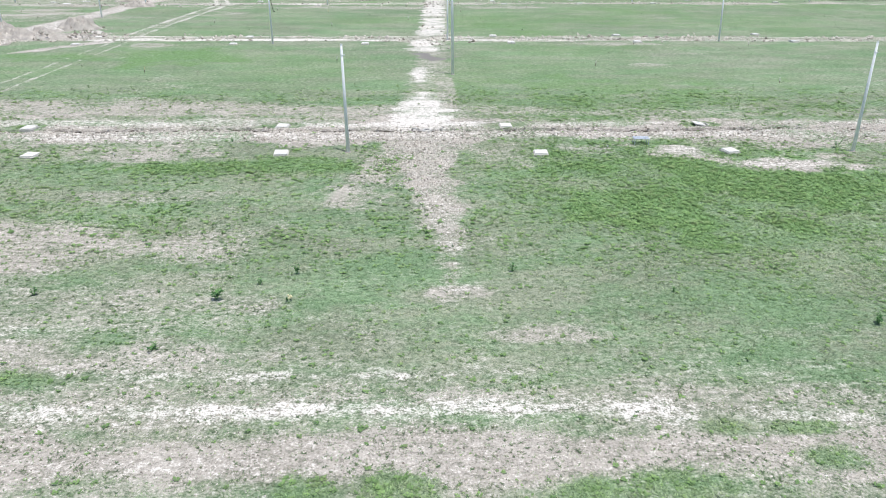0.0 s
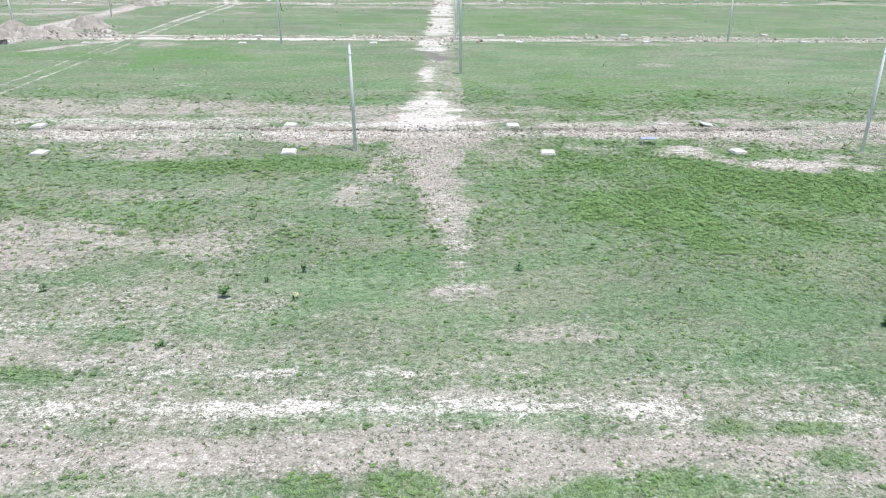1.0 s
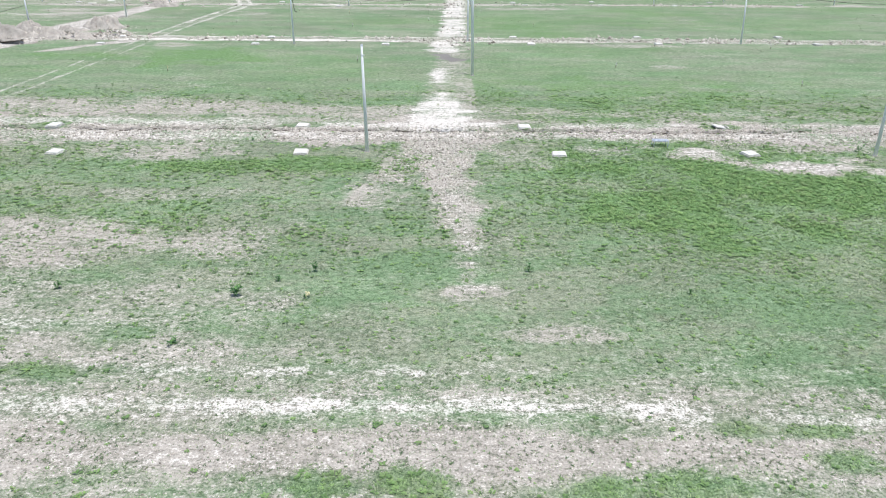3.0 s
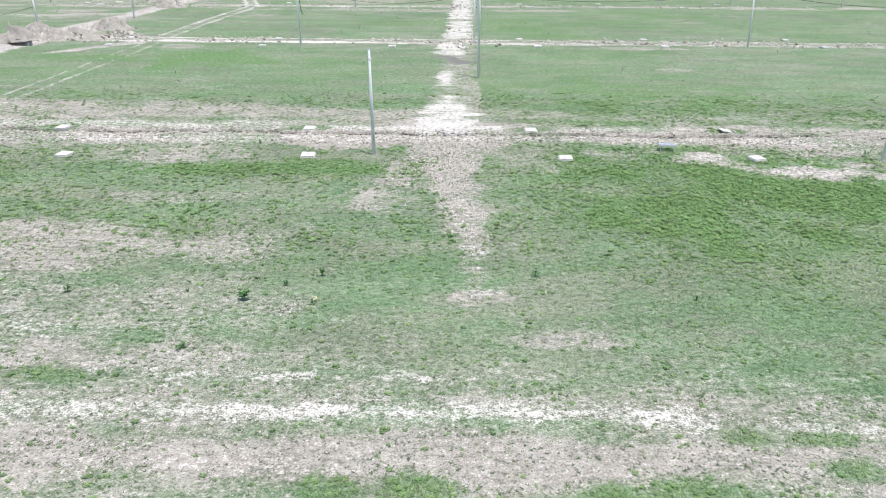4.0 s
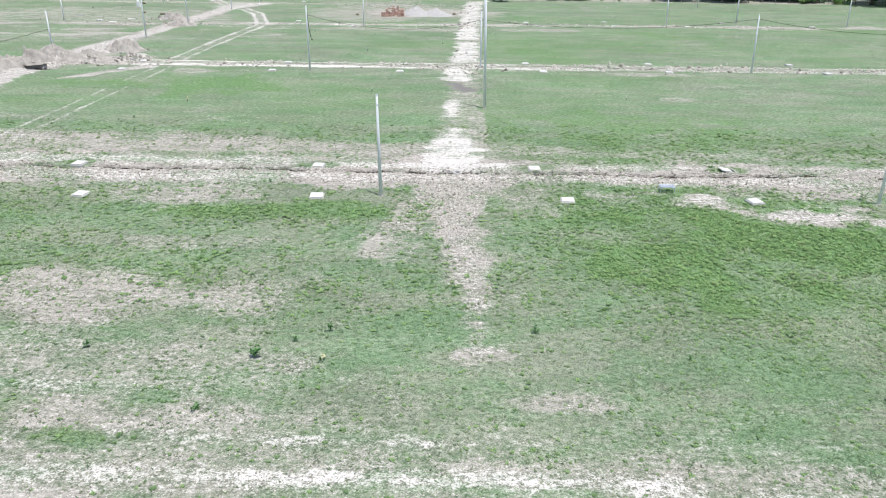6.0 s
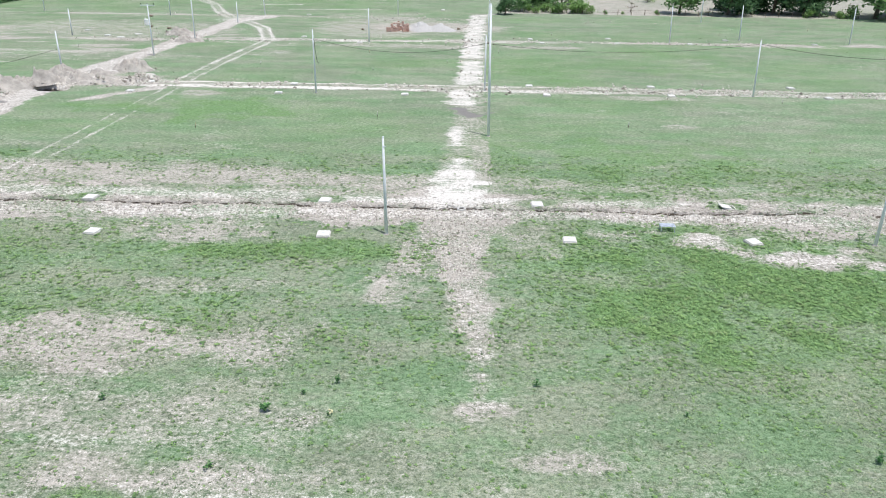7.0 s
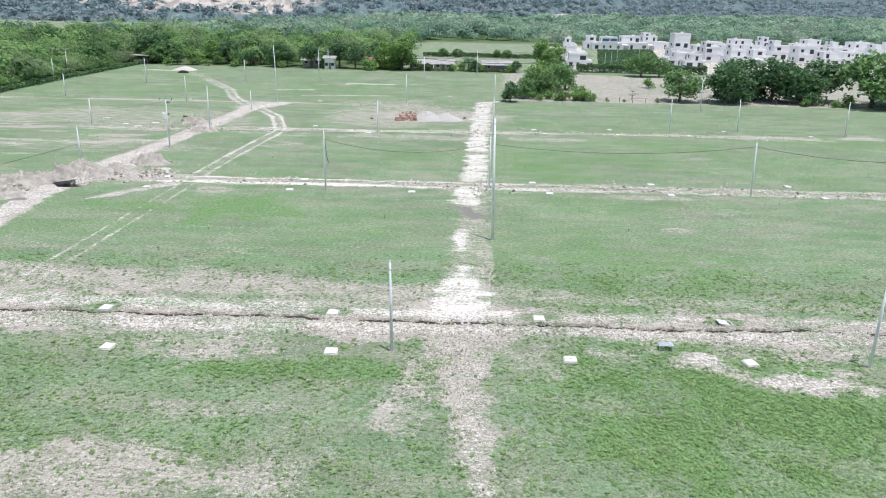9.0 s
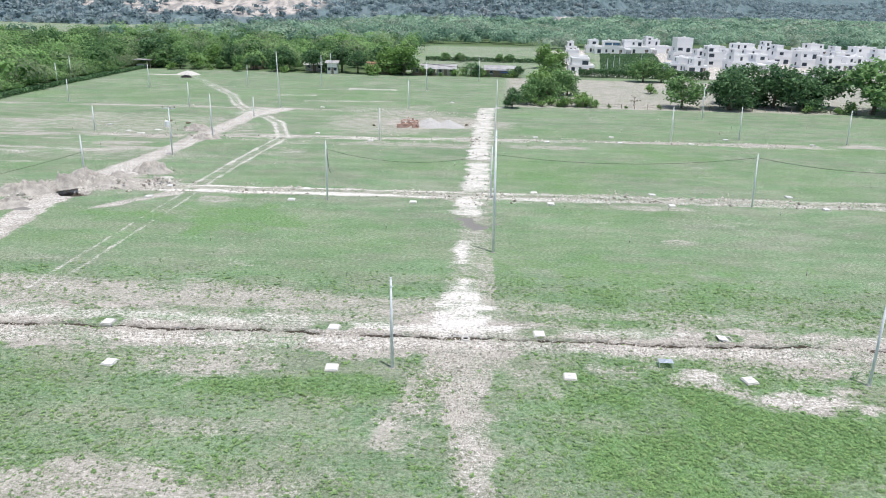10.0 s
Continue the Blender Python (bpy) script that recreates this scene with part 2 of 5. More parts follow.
M_TIN = plain("weathered_tin", (0.36, 0.36, 0.37), (0.58, 0.58, 0.58), 0.8, 0.5, 0.2, 0.3, 0.02)
M_TILE = plain("clay_roof", (0.3, 0.17, 0.13), (0.42, 0.26, 0.2), 1.5, 0.9, 0, 0.5, 0.04)
M_WOOD = plain("weathered_wood", (0.2, 0.16, 0.12), (0.34, 0.29, 0.23), 3, 0.9, 0, 0.5, 0.02)
M_BLUE = plain("blue_tarpaulin", (0.03, 0.12, 0.42), (0.06, 0.2, 0.55), 2, 0.5)
M_PLASTIC = plain("grey_blue_plastic", (0.5, 0.56, 0.68), (0.66, 0.71, 0.8), 5, 0.5, 0, 0.1, 0.002, 0.4)
M_STAKE = plain("painted_stake", (0.78, 0.78, 0.74), (0.85, 0.84, 0.8), 6, 0.8, vary=0.0)
M_YELLOW = plain("yellow_paint", (0.72, 0.68, 0.4), (0.8, 0.77, 0.52), 6, 0.8)
M_LEAF = leaf_material("broad_leaves", (0.11, 0.22, 0.09), (0.29, 0.48, 0.2), (0.24, 0.26, 0.15), 0.25, 0.2)
M_LEAF_DARK = leaf_material("dark_leaves", (0.062, 0.135, 0.07), (0.21, 0.37, 0.175), (0.16, 0.21, 0.12), 0.25, 0.15)
M_LEAF_BRIGHT = leaf_material("bright_leaves", (0.15, 0.275, 0.085), (0.33, 0.52, 0.19), (0.26, 0.3, 0.14), 0.25, 0.15)
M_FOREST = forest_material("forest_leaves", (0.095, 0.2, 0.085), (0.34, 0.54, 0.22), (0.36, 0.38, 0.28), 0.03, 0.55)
# distance haze is put into these two leaf colours: paler and bluer
M_FAR = forest_material("hazy_far_leaves", (0.17, 0.3, 0.225), (0.4, 0.57, 0.42), (0.46, 0.5, 0.42), 0.02, 0.6)
M_HILLTREE = forest_material("hazy_hill_leaves", (0.22, 0.3, 0.325), (0.4, 0.5, 0.53), (0.46, 0.49, 0.5), 0.012, 0.6)
M_CLUMP = clump_material()
M_WEED = leaf_material("weed_leaves", (0.06, 0.17, 0.07), (0.25, 0.47, 0.18), (0.25, 0.36, 0.15), 3.0, 0.2)

# ---- the ground: one sheet of turf, bare earth, tracks and trenches out to the horizon ----
def steps(*legs):
    """Coordinates from leg to leg: (from, to, first step, growth)."""
    out = []
    for a0, b0, s, g in legs:
        v = a0
        while v < b0:
            out.append(v)
            v += s
            s *= g
    return np.array(out)


half = steps((0, 40, 0.25, 1.0), (40, 64, 0.5, 1.0), (64, 4200, 0.6, 1.11))
GX = np.concatenate([-half[:0:-1], half])
GY = np.concatenate([-steps((0.5, 600, 2, 1.35))[::-1], steps((0.5, 10, 1.0, 1.0), (10, 49, 0.21, 1.0), (49, 51.5, 0.07, 1.0), (51.5, 60, 0.24, 1.0),
                     (60, 90.5, 0.36, 1.0), (90.5, 94.5, 0.16, 1.0), (94.5, 130, 0.5, 1.0), (130, 180, 0.65, 1.0), (180, 252, 1.2, 1.0), (252, 5200, 1.6, 1.07))])


def seg(X, Y, x0, y0, x1, y1, w0, w1, soft=0.8, wob=0.6, ws=0.35, streak=1.0):
    """1 along a stretch whose half-width goes from w0 to w1, with a ragged edge."""
    dx, dy = x1 - x0, y1 - y0
    t = np.clip(((X - x0) * dx + (Y - y0) * dy) / (dx * dx + dy * dy), 0, 1)
    d = np.hypot(X - x0 - t * dx, Y - y0 - t * dy) + (fbm(X / streak, Y * streak, ws, 4, 5) - 0.5) * 2 * wob
    w = w0 + (w1 - w0) * t
    return 1 - smooth(w - soft / 2, w + soft / 2, d)


def blob(X, Y, cx, cy, rx, ry, soft=0.5, wob=0.5, ws=0.35, turn=0.0):
    c, s = math.cos(radians(turn)), math.sin(radians(turn))
    u, v = ((X - cx) * c + (Y - cy) * s) / rx, (-(X - cx) * s + (Y - cy) * c) / ry
    d = np.hypot(u, v) + (fbm(X, Y, ws, 4, 11) - 0.5) * 2 * wob
    return 1 - smooth(1 - soft / 2, 1 + soft / 2, d)


def trench_line(x, k=0):
    """Where the first (0) or second (1) trench runs."""
    if k == 0:
        return 50.15 + 0.006 * x + 0.7 * (vnoise(x, x * 0, 0.13, 3) - 0.5) + 0.45 * (vnoise(x, x * 0, 0.6, 8) - 0.5) + 0.26 * (vnoise(x, x * 0, 2.1, 5) - 0.5)
    return 92.3 + 0.012 * x + 0.5 * (vnoise(x, x * 0, 0.11, 4) - 0.5)


def strip3(x):
    return 132.3 + 0.07 * x - 0.0003 * x * x


def surface(X, Y):
    """Bareness, chalk, lushness, wetness, woodland and height over the plan, and where cuts are painted dark."""
    big = np.maximum
    soil = 0.15 + 0.5 * (fbm(X, Y, 0.12, 3, 2) - 0.5)
    chalk = np.zeros_like(X)
    wet = np.zeros_like(X)
    lush = 0.34 + 0.9 * (fbm(X * 0.6, Y, 0.09, 5, 21) - 0.5) - 0.25 * (1 - smooth(24, 33, Y))
    # dust and worn turf before the first lot
    front = 1 - smooth(18.6, 25.0, Y + 0.16 * np.clip(X - 3, 0, 30) + (fbm(X, Y, 0.3, 3, 6) - 0.5) * 4)
    soil = big(soil, 0.2 + (0.27 + 0.1 * smooth(-2, -14, X)) * front)
    soil = big(soil, 0.76 * seg(X, Y, -40, 17.2, 30, 16.6, 1.5, 1.2, 1.6, 0.8))
    soil = big(soil, 0.74 * seg(X, Y, -40, 14.0, 30, 13.2, 1.9, 1.6, 1.0, 0.8))
    chalk = big(chalk, 0.66 * seg(X, Y, -9, 19.05, 6, 18.85, 0.45, 0.4, 1.0, 0.4, 1.1))
    chalk = big(chalk, 0.5 * seg(X, Y, -24, 19.4, -8, 19.05, 0.45, 0.5, 1.0, 0.5, 1.1))
    chalk = big(chalk, 0.5 * seg(X, Y, 5, 18.6, 14, 18.0, 0.4, 0.4, 1.0, 0.5, 0.9))
    soil = big(soil, 0.56 * seg(X, Y, -26, 20.0, 14, 19.2, 1.0, 0.9, 1.6, 0.9, 0.7))
    chalk = big(chalk, 0.56 * seg(X, Y, -16, 20.95, 12, 20.75, 0.15, 0.12, 0.9, 0.5, 0.9))
    chalk = big(chalk, 0.55 * seg(X, Y, -18, 23.9, -12.6, 23.8, 0.3, 0.25, 1.0, 0.6, 0.9))
    chalk = big(chalk, 0.28 * seg(X, Y, -12, 16.9, -4, 16.4, 0.3, 0.3, 0.9, 0.6, 0.8))
    soil = big(soil, chalk * 1.05)
    soil = big(soil, 0.62 * blob(X, Y, 3.0, 23.2, 2.4, 0.8, 0.9))
    # worn ground on the left of the lot
    for cx, cy, rx, ry, s in ((-20, 31.2, 8, 2.7, 0.72), (-11.6, 31.0, 4.8, 2.0, 0.66), (-19, 29.6, 6, 1.4, 0.52), (-23, 26, 8, 3, 0.54), (-14, 25, 7, 3.2, 0.48), (-11, 21.7, 7, 2.0, 0.58), (-15, 37.5, 6, 1.0, 0.4)):
        soil = big(soil, s * blob(X, Y, cx, cy, rx, ry, 1.0, 0.75))
    soil = big(soil, 0.56 * seg(X, Y, -17, 29.6, -7.6, 33.4, 1.6, 0.9, 1.8, 1.2, 0.4))
    # the footpath that runs up to the crossing
    for x0, y0, x1, y1, w0, w1, s in ((-1.1, 47.5, -0.7, 40, 2.6, 1.8, 0.62), (-0.7, 40, -0.1, 33, 1.7, 1.1, 0.62), (-0.1, 33, 0.1, 29, 1.1, 0.8, 0.58), (0.1, 29, 0.0, 26.2, 0.7, 0.8, 0.52),
                                      (-2.4, 44.5, -5.0, 36.6, 1.7, 1.3, 0.6), (-2.8, 43, -3.6, 36.2, 1.7, 1.3, 0.46), (-3.6, 40.5, -7.2, 37.4, 1.1, 0.5, 0.46), (1.4, 46.8, 4.6, 43.2, 1.2, 0.6, 0.5), (4.0, 46.4, 5.2, 42.2, 0.9, 0.7, 0.46), (13.7, 44.8, 17.6, 42.8, 1.0, 0.9, 0.66), (16.5, 46.6, 25.5, 46.2, 1.3, 1.2, 0.5), (21.5, 44.6, 25.0, 44.6, 0.7, 0.6, 0.46)):
        soil = big(soil, s * (0.66 + 0.66 * fbm(X, Y, 0.7, 3, 33)) * seg(X, Y, x0, y0, x1, y1, w0, w1, 1.5, 1.0, 0.55))
    soil = big(soil, 0.62 * blob(X, Y, 0.2, 26.4, 1.2, 0.55, 0.9, 0.8, 0.7))
    chalk = big(chalk, 0.26 * blob(X, Y, 0.4, 26.8, 0.8, 0.4, 0.6))
    chalk = big(chalk, 0.34 * seg(X, Y, -0.7, 47.5, 0.2, 29, 1.5, 0.4, 1.2, 0.9, 0.7))
    # the first street strip
    lower = 46.9 + 0.6 * np.sin(X * 0.16 + 1) - 0.6 * smooth(-24, -34, X)
    upper = 54.4 - 0.045 * np.clip(X + 6, -40, 0) + (fbm(X, Y, 0.25, 3, 9) - 0.5) * 2
    inside = smooth(-1.3, 1.1, Y - lower + (fbm(X, Y, 0.4, 5, 1) - 0.5) * 5) * (1 - smooth(-1.4, 1.6, Y - upper + (fbm(X, Y, 0.4, 5, 13) - 0.5) * 5))
    soil = big(soil, (0.5 + 0.38 * smooth(0.36, 0.6, fbm(X * 0.5, Y, 0.3, 4, 51))) * inside)
    soil = big(soil, (0.5 + 0.14 * smooth(2, -10, X)) * smooth(53, 55, Y) * (1 - smooth(56, 60, Y + 0.06 * X + (fbm(X, Y, 0.3, 3, 9) - 0.5) * 4)))
    chalk = big(chalk, 0.68 * seg(X, Y, -13, 51.7, 3, 51.9, 0.55, 0.8, 0.8, 0.6, 0.5))
    chalk = big(chalk, 0.52 * seg(X, Y, -40, 52.2, -12, 52.0, 1.0, 0.8, 1.3, 0.9))
    chalk = big(chalk, 0.52 * (0.6 + 0.4 * smooth(0.38, 0.58, fbm(X, Y, 0.22, 3, 52))) * seg(X, Y, -40, 48.7, 34, 49.2, 1.1, 1.0, 1.4, 1.2, 0.6))
    chalk = big(chalk, 0.46 * seg(X, Y, 2, 51.8, 34, 52.2, 0.9, 0.6, 1.2, 0.9))
    for cx, cy, rx, ry, s in ((20.8, 42.3, 4.0, 1.6, 0.82), (15.2, 45.4, 1.6, 1.3, 0.7), (17.4, 44.1, 1.4, 0.8, 0.55), (24.2, 44.2, 1.6, 0.9, 0.6), (12.2, 46.6, 1.6, 0.8, 0.6), (23, 47.6, 5, 1.0, 0.62), (-17.8, 45.2, 5.2, 2.8, 0.64), (9.8, 45.9, 1.8, 1.4, 0.5), (3.6, 44.2, 1.6, 1.8, 0.46)):
        soil = big(soil, s * blob(X, Y, cx, cy, rx, ry, 1.0, 0.85, 0.6))
    chalk = big(chalk, 0.46 * blob(X, Y, 20.8, 42.7, 3.8, 1.3, 1.2, 0.9, 0.6))
    chalk = big(chalk, 0.42 * blob(X, Y, 15.4, 45.4, 1.6, 1.3, 1.2, 0.9, 0.6))
    chalk = big(chalk, 0.56 * seg(X, Y, -12, 49.0, 9, 49.2, 0.7, 0.6, 1.0, 0.9, 0.6))
    # the chalk lane going away from the camera
    for x0, y0, x1, y1, w0, w1, s in ((-0.9, 51.5, -0.75, 58, 2.6, 2.3, 1.0), (-0.75, 58, -0.7, 62.5, 1.9, 0.7, 0.95), (-0.85, 67.4, -0.85, 72.6, 1.1, 1.15, 0.98),
                                      (-0.3, 84.5, 0.1, 90.5, 2.0, 2.0, 0.98), (0.9, 95.5, 1.6, 112, 1.9, 1.9, 1.0), (1.7, 116.5, 2.2, 130, 2.0, 2.0, 1.0), (2.4, 133.5, 4.6, 172, 2.1, 2.1, 0.95)):
        chalk = big(chalk, 0.72 * s * (0.74 + 0.5 * fbm(X * 0.45, Y * 1.5, 0.9, 3, 34)) * seg(X, Y, x0, y0, x1, y1, w0 * 0.9, w1 * 0.9, 1.5, 1.3, 0.55, 1.9))
    chalk = big(chalk, 0.6 * seg(X, Y, 4.6, 172, 9, 176.5, 1.2, 0.8, 0.8, 0.5))
    soil = big(soil, 0.5 * seg(X, Y, -0.7, 52, 4.6, 173, 2.0, 2.0, 1.6, 1.0, 0.5, 1.8))
    soil = big(soil, 0.55 * seg(X, Y, 1.3, 56, 1.3, 68, 0.7, 0.9, 0.3, 0.15))
    soil = big(soil, 0.62 * blob(X, Y, -3.5, 55.5, 3.2, 2.6, 0.7))
    wet = big(wet, 0.6 * blob(X, Y, -50.4, 80.3, 2.0, 0.9, 0.8, 0.8, 0.6))
    wet = big(wet, 0.62 * blob(X, Y, 0.3, 79.3, 2.4, 2.6, 0.9, 1.2, 0.6))
    # the second street strip with its two pale wheel lines
    t2 = trench_line(X, 1)
    in2 = (1 - smooth(1.6, 2.6, np.abs(Y - t2 + 0.2) + (fbm(X, Y, 0.4, 4, 4) - 0.5) * 2)) * smooth(-44, -36, X)
    soil = big(soil, 0.55 * in2)
    for off in (-1.35, 1.15):
        chalk = big(chalk, 0.85 * (1 - smooth(0.15, 0.8, np.abs(Y - t2 - off) + (fbm(X * 0.5, Y * 1.5, 0.5, 4, 7) - 0.5) * 1.5)) * smooth(-44, -36, X) * (0.55 + 0.45 * smooth(30, -20, X)))
    soil = big(soil, 0.6 * blob(X, Y, -30, 87, 2.6, 1.6, 0.7))
    soil = big(soil, 0.55 * blob(X, Y, 22, 88.6, 7, 1.3, 0.8))
    soil = big(soil, 0.5 * blob(X, Y, 22, 75, 2.5, 1.2, 0.8))
    # the third strip and the ones behind it
    d3 = np.abs(Y - strip3(X))
    soil = big(soil, 0.78 * (1 - smooth(0.7, 1.9, d3 + (fbm(X, Y, 0.3, 3, 15) - 0.5) * 2)) * smooth(110, 60, X) * (0.55 + 0.45 * smooth(0.4, 0.56, fbm(X * 0.4, Y, 0.25, 3, 26))))
    chalk = big(chalk, 0.62 * (1 - smooth(0.2, 0.8, np.abs(d3 - 0.8) + (fbm(X, Y, 0.25, 3, 17) - 0.5) * 1.4)) * smooth(45, 10, X) * smooth(-40, -20, X))
    soil = big(soil, 0.66 * blob(X, Y, -9, 150, 18, 9, 0.9, 0.5, 0.12))
    soil = big(soil, 0.54 * blob(X, Y, -13, 153, 17, 19, 0.9, 0.6, 0.1))
    soil = big(soil, 0.55 * blob(X, Y, -11, 126, 12, 3, 0.9, 0.5, 0.2))
    soil = big(soil, 0.58 * blob(X, Y, 14, 127, 9, 2.2, 0.9, 0.5, 0.2))
    soil = big(soil, 0.5 * blob(X, Y, -65, 140, 24, 12, 0.9, 0.6, 0.1))
    soil = big(soil, 0.4 * blob(X, Y, -55, 112, 16, 6, 0.9, 0.6, 0.15))
    d4 = np.abs(Y - 163.5 - 0.05 * (X + 60))
    soil = big(soil, 0.72 * (1 - smooth(0.6, 2.0, d4 + (fbm(X, Y, 0.2, 3, 19) - 0.5) * 3)) * smooth(-25, -40, X) * (0.45 + 0.55 * smooth(0.4, 0.56, fbm(X * 0.4, Y, 0.2, 3, 24))))
    chalk = big(chalk, 0.6 * smooth(0.42, 0.56, fbm(X * 0.4, Y, 0.25, 3, 25)) * (1 - smooth(0.4, 2.2, d4 + (fbm(X, Y, 0.12, 3, 23) - 0.4) * 3)) * smooth(-30, -50, X))
    for x0, y0, x1, y1, w in ((-58, 198, -10, 207, 0.5), (-38, 178, -18, 181, 0.7), (-46, 188, -38, 189, 1.2), (-100, 205, -62, 203, 0.4), (-30, 205, -20, 205, 2.0)):
        chalk = big(chalk, 0.55 * seg(X, Y, x0, y0, x1, y1, w, w, 0.9, 0.7, 0.2))
    # pale scuffed patches strewn along the farther strips
    scuff = smooth(0.54, 0.68, fbm(X * 0.22, Y * 1.1, 0.5, 4, 27))
    near_strip = big(big(np.exp(-((Y - t2) / 3.2) ** 2), np.exp(-(d3 / 4.5) ** 2)), 0.8 * np.exp(-((Y - 163.5) / 5) ** 2) * smooth(0, -30, X))
    near_strip = big(near_strip, 0.85 * blob(X, Y, -66, 128, 34, 26, 0.8, 0.5, 0.05))
    near_strip = big(near_strip, 0.8 * blob(X, Y, -24, 122, 10, 8, 0.8, 0.5, 0.1))
    soil = big(soil, 0.75 * scuff * near_strip)
    chalk = big(chalk, 0.45 * scuff * near_strip * smooth(0.4, 0.6, fbm(X, Y, 0.3, 3, 28)))
    # wheel ruts of the site track
    ruts = ((-35.9, 57, -34.7, 86, 0.22, 0.8), (-34.6, 86, -34.7, 94, 0.25, 0.8), (-34.7, 94, -34.1, 106, 0.28, 0.85), (-34.1, 106, -32.1, 130, 0.36, 0.95), (-32.3, 130, -36.5, 144.8, 0.55, 1.0),
            (-36.5, 144.8, -43, 155.5, 0.55, 1.0), (-46.5, 160, -52, 170, 0.55, 0.95), (-52, 170, -57.5, 185, 0.55, 0.95), (-57.5, 185, -70.3, 207.7, 0.6, 0.9), (-70.3, 207.7, -84, 230, 0.6, 0.75))
    for x0, y0, x1, y1, w, s in ruts:
        nx, ny = y1 - y0, x0 - x1
        l = math.hypot(nx, ny)
        w = 0.85 * w
        for side in (-0.85, 0.85):
            ox, oy = side * nx / l, side * ny / l
            chalk = big(chalk, 0.66 * s * seg(X, Y, x0 + ox, y0 + oy, x1 + ox, y1 + oy, w, w, 0.4, 0.35, 0.3))
        soil = big(soil, 0.46 * s * smooth(84, 92, Y) * seg(X, Y, x0, y0, x1, y1, 1.3, 1.3, 1.0, 0.8))
    chalk = big(chalk, 0.42 * blob(X, Y, -33, 130, 3.2, 4.5, 0.6, 0.4))
    # the dug street with the heaps beside it
    for x0, y0, x1, y1, w in ((-47.5, 62, -49.5, 84, 1.8), (-49.5, 84, -48, 104, 2.4), (-48, 104, -46.2, 124, 1.7), (-46.2, 124, -44, 158, 1.9), (-44, 156, -40, 163, 2.4)):
        soil = big(soil, 0.95 * seg(X, Y, x0, y0, x1, y1, w, w, 0.8, 0.7))
        chalk = big(chalk, 0.47 * seg(X, Y, x0, y0, x1, y1, w * 0.9, w * 0.95, 1.2, 1.2, 0.5))
    chalk = big(chalk, 0.5 * blob(X, Y, -44, 158, 4.5, 6, 0.6, 0.4))
    soil = big(soil, 0.85 * blob(X, Y, -45, 93.5, 8, 3.4, 0.7, 0.5))
    soil = big(soil, 0.6 * blob(X, Y, -47, 98, 6, 4, 0.7, 0.5))
    chalk = big(chalk, 0.5 * seg(X, Y, -46, 93, -36, 93.4, 1.0, 1.0, 1.0, 0.7))
    soil = big(soil, 0.8 * seg(X, Y, -42.6, 81.5, -36.5, 88.8, 0.7, 1.4, 1.2, 1.0, 0.5))
    chalk = big(chalk, 0.4 * seg(X, Y, -42.6, 81.5, -36.5, 88.8, 0.5, 1.2, 1.2, 1.0, 0.5))
    soil = big(soil, 0.7 * blob(X, Y, -40.5, 91.2, 6.5, 2.4, 0.8, 0.7, 0.4))
    chalk = big(chalk, 0.7 * blob(X, Y, -90, 229, 6, 1.3, 0.8, 0.6))
    soil = big(soil, chalk)
    # green swards
    for cx, cy, rx, ry, s in ((17, 38.5, 10, 6, 1.0), (9, 39, 6, 4.5, 0.6), (-10, 42.3, 9, 2.2, 0.75), (14, 63, 18, 8, 0.7), (-20, 66, 18, 8, 0.5), (-27, 79, 14, 5, 0.8), (25, 110, 26, 8, 0.6), (16, 31, 9, 5, 0.45)):
        lush = big(lush, 0.9 * s * blob(X, Y, cx, cy, rx, ry, 1.7, 1.4, 0.4))
    for cx, cy, rx, ry in ((-4.2, 15.7, 0.75, 0.6), (-1.9, 15.7, 1.2, 0.7), (2.6, 15.4, 0.9, 0.45), (5.4, 15.5, 1.9, 0.7), (9.6, 16.5, 1.0, 0.5), (7.2, 17.9, 0.6, 0.3), (9.6, 17.8, 1.3, 0.32), (-13.6, 20.9, 1.6, 0.5)):
        tuft = blob(X, Y, cx, cy, rx, ry, 1.1, 0.8, 0.9)
        soil, chalk, lush = soil * (1 - 0.55 * tuft), chalk * (1 - tuft), big(lush, 0.5 * tuft)
    for cx, cy in ((-24.1, 44.5), (-9.4, 44.8), (6.3, 44.7), (18.2, 45.0), (-27.3, 51), (-10.3, 51.5), (4.9, 51.6), (18.9, 51.7)):
        tuft = 0.8 * blob(X, Y, cx - 0.2, cy, 1.5, 0.9, 0.7, 0.5, 0.9)
        soil, chalk = soil * (1 - 0.75 * tuft), chalk * (1 - tuft)
    # the dry paddock, the pastures and the woodland floor past the field
    past = smooth(176.5, 179, Y - 0.02 * X) * smooth(8, 11, X - (Y - 178) * 0.05)
    paddock = past * (1 - smooth(247, 250, Y))
    soil = soil * (1 - past) + paddock * (0.62 + 0.3 * (fbm(X, Y, 0.1, 3, 3) - 0.5))
    chalk, wet = chalk * (1 - past), wet * (1 - past)
    chalk = big(chalk, 0.8 * seg(X, Y, 36, 251.5, 95, 251.5, 1.6, 1.6, 1.2, 0.6, 0.2))
    wood = smooth(242, 252, Y + 4 * (fbm(X, Y, 0.05, 2, 8) - 0.5)) * (1 - past)
    wood = big(wood, smooth(-104, -110, X))
    wood = big(wood, smooth(252, 262, Y))
    pasture = seg(X, Y, -12, 285, 34, 285, 26, 26, 6, 3, 0.05) + seg(X, Y, -12, 325, 34, 325, 20, 20, 6, 3, 0.05) + seg(X, Y, -18, 380, 48, 390, 40, 40, 8, 6, 0.03) + seg(X, Y, 60, 276, 82, 390, 15, 17, 6, 3, 0.05)
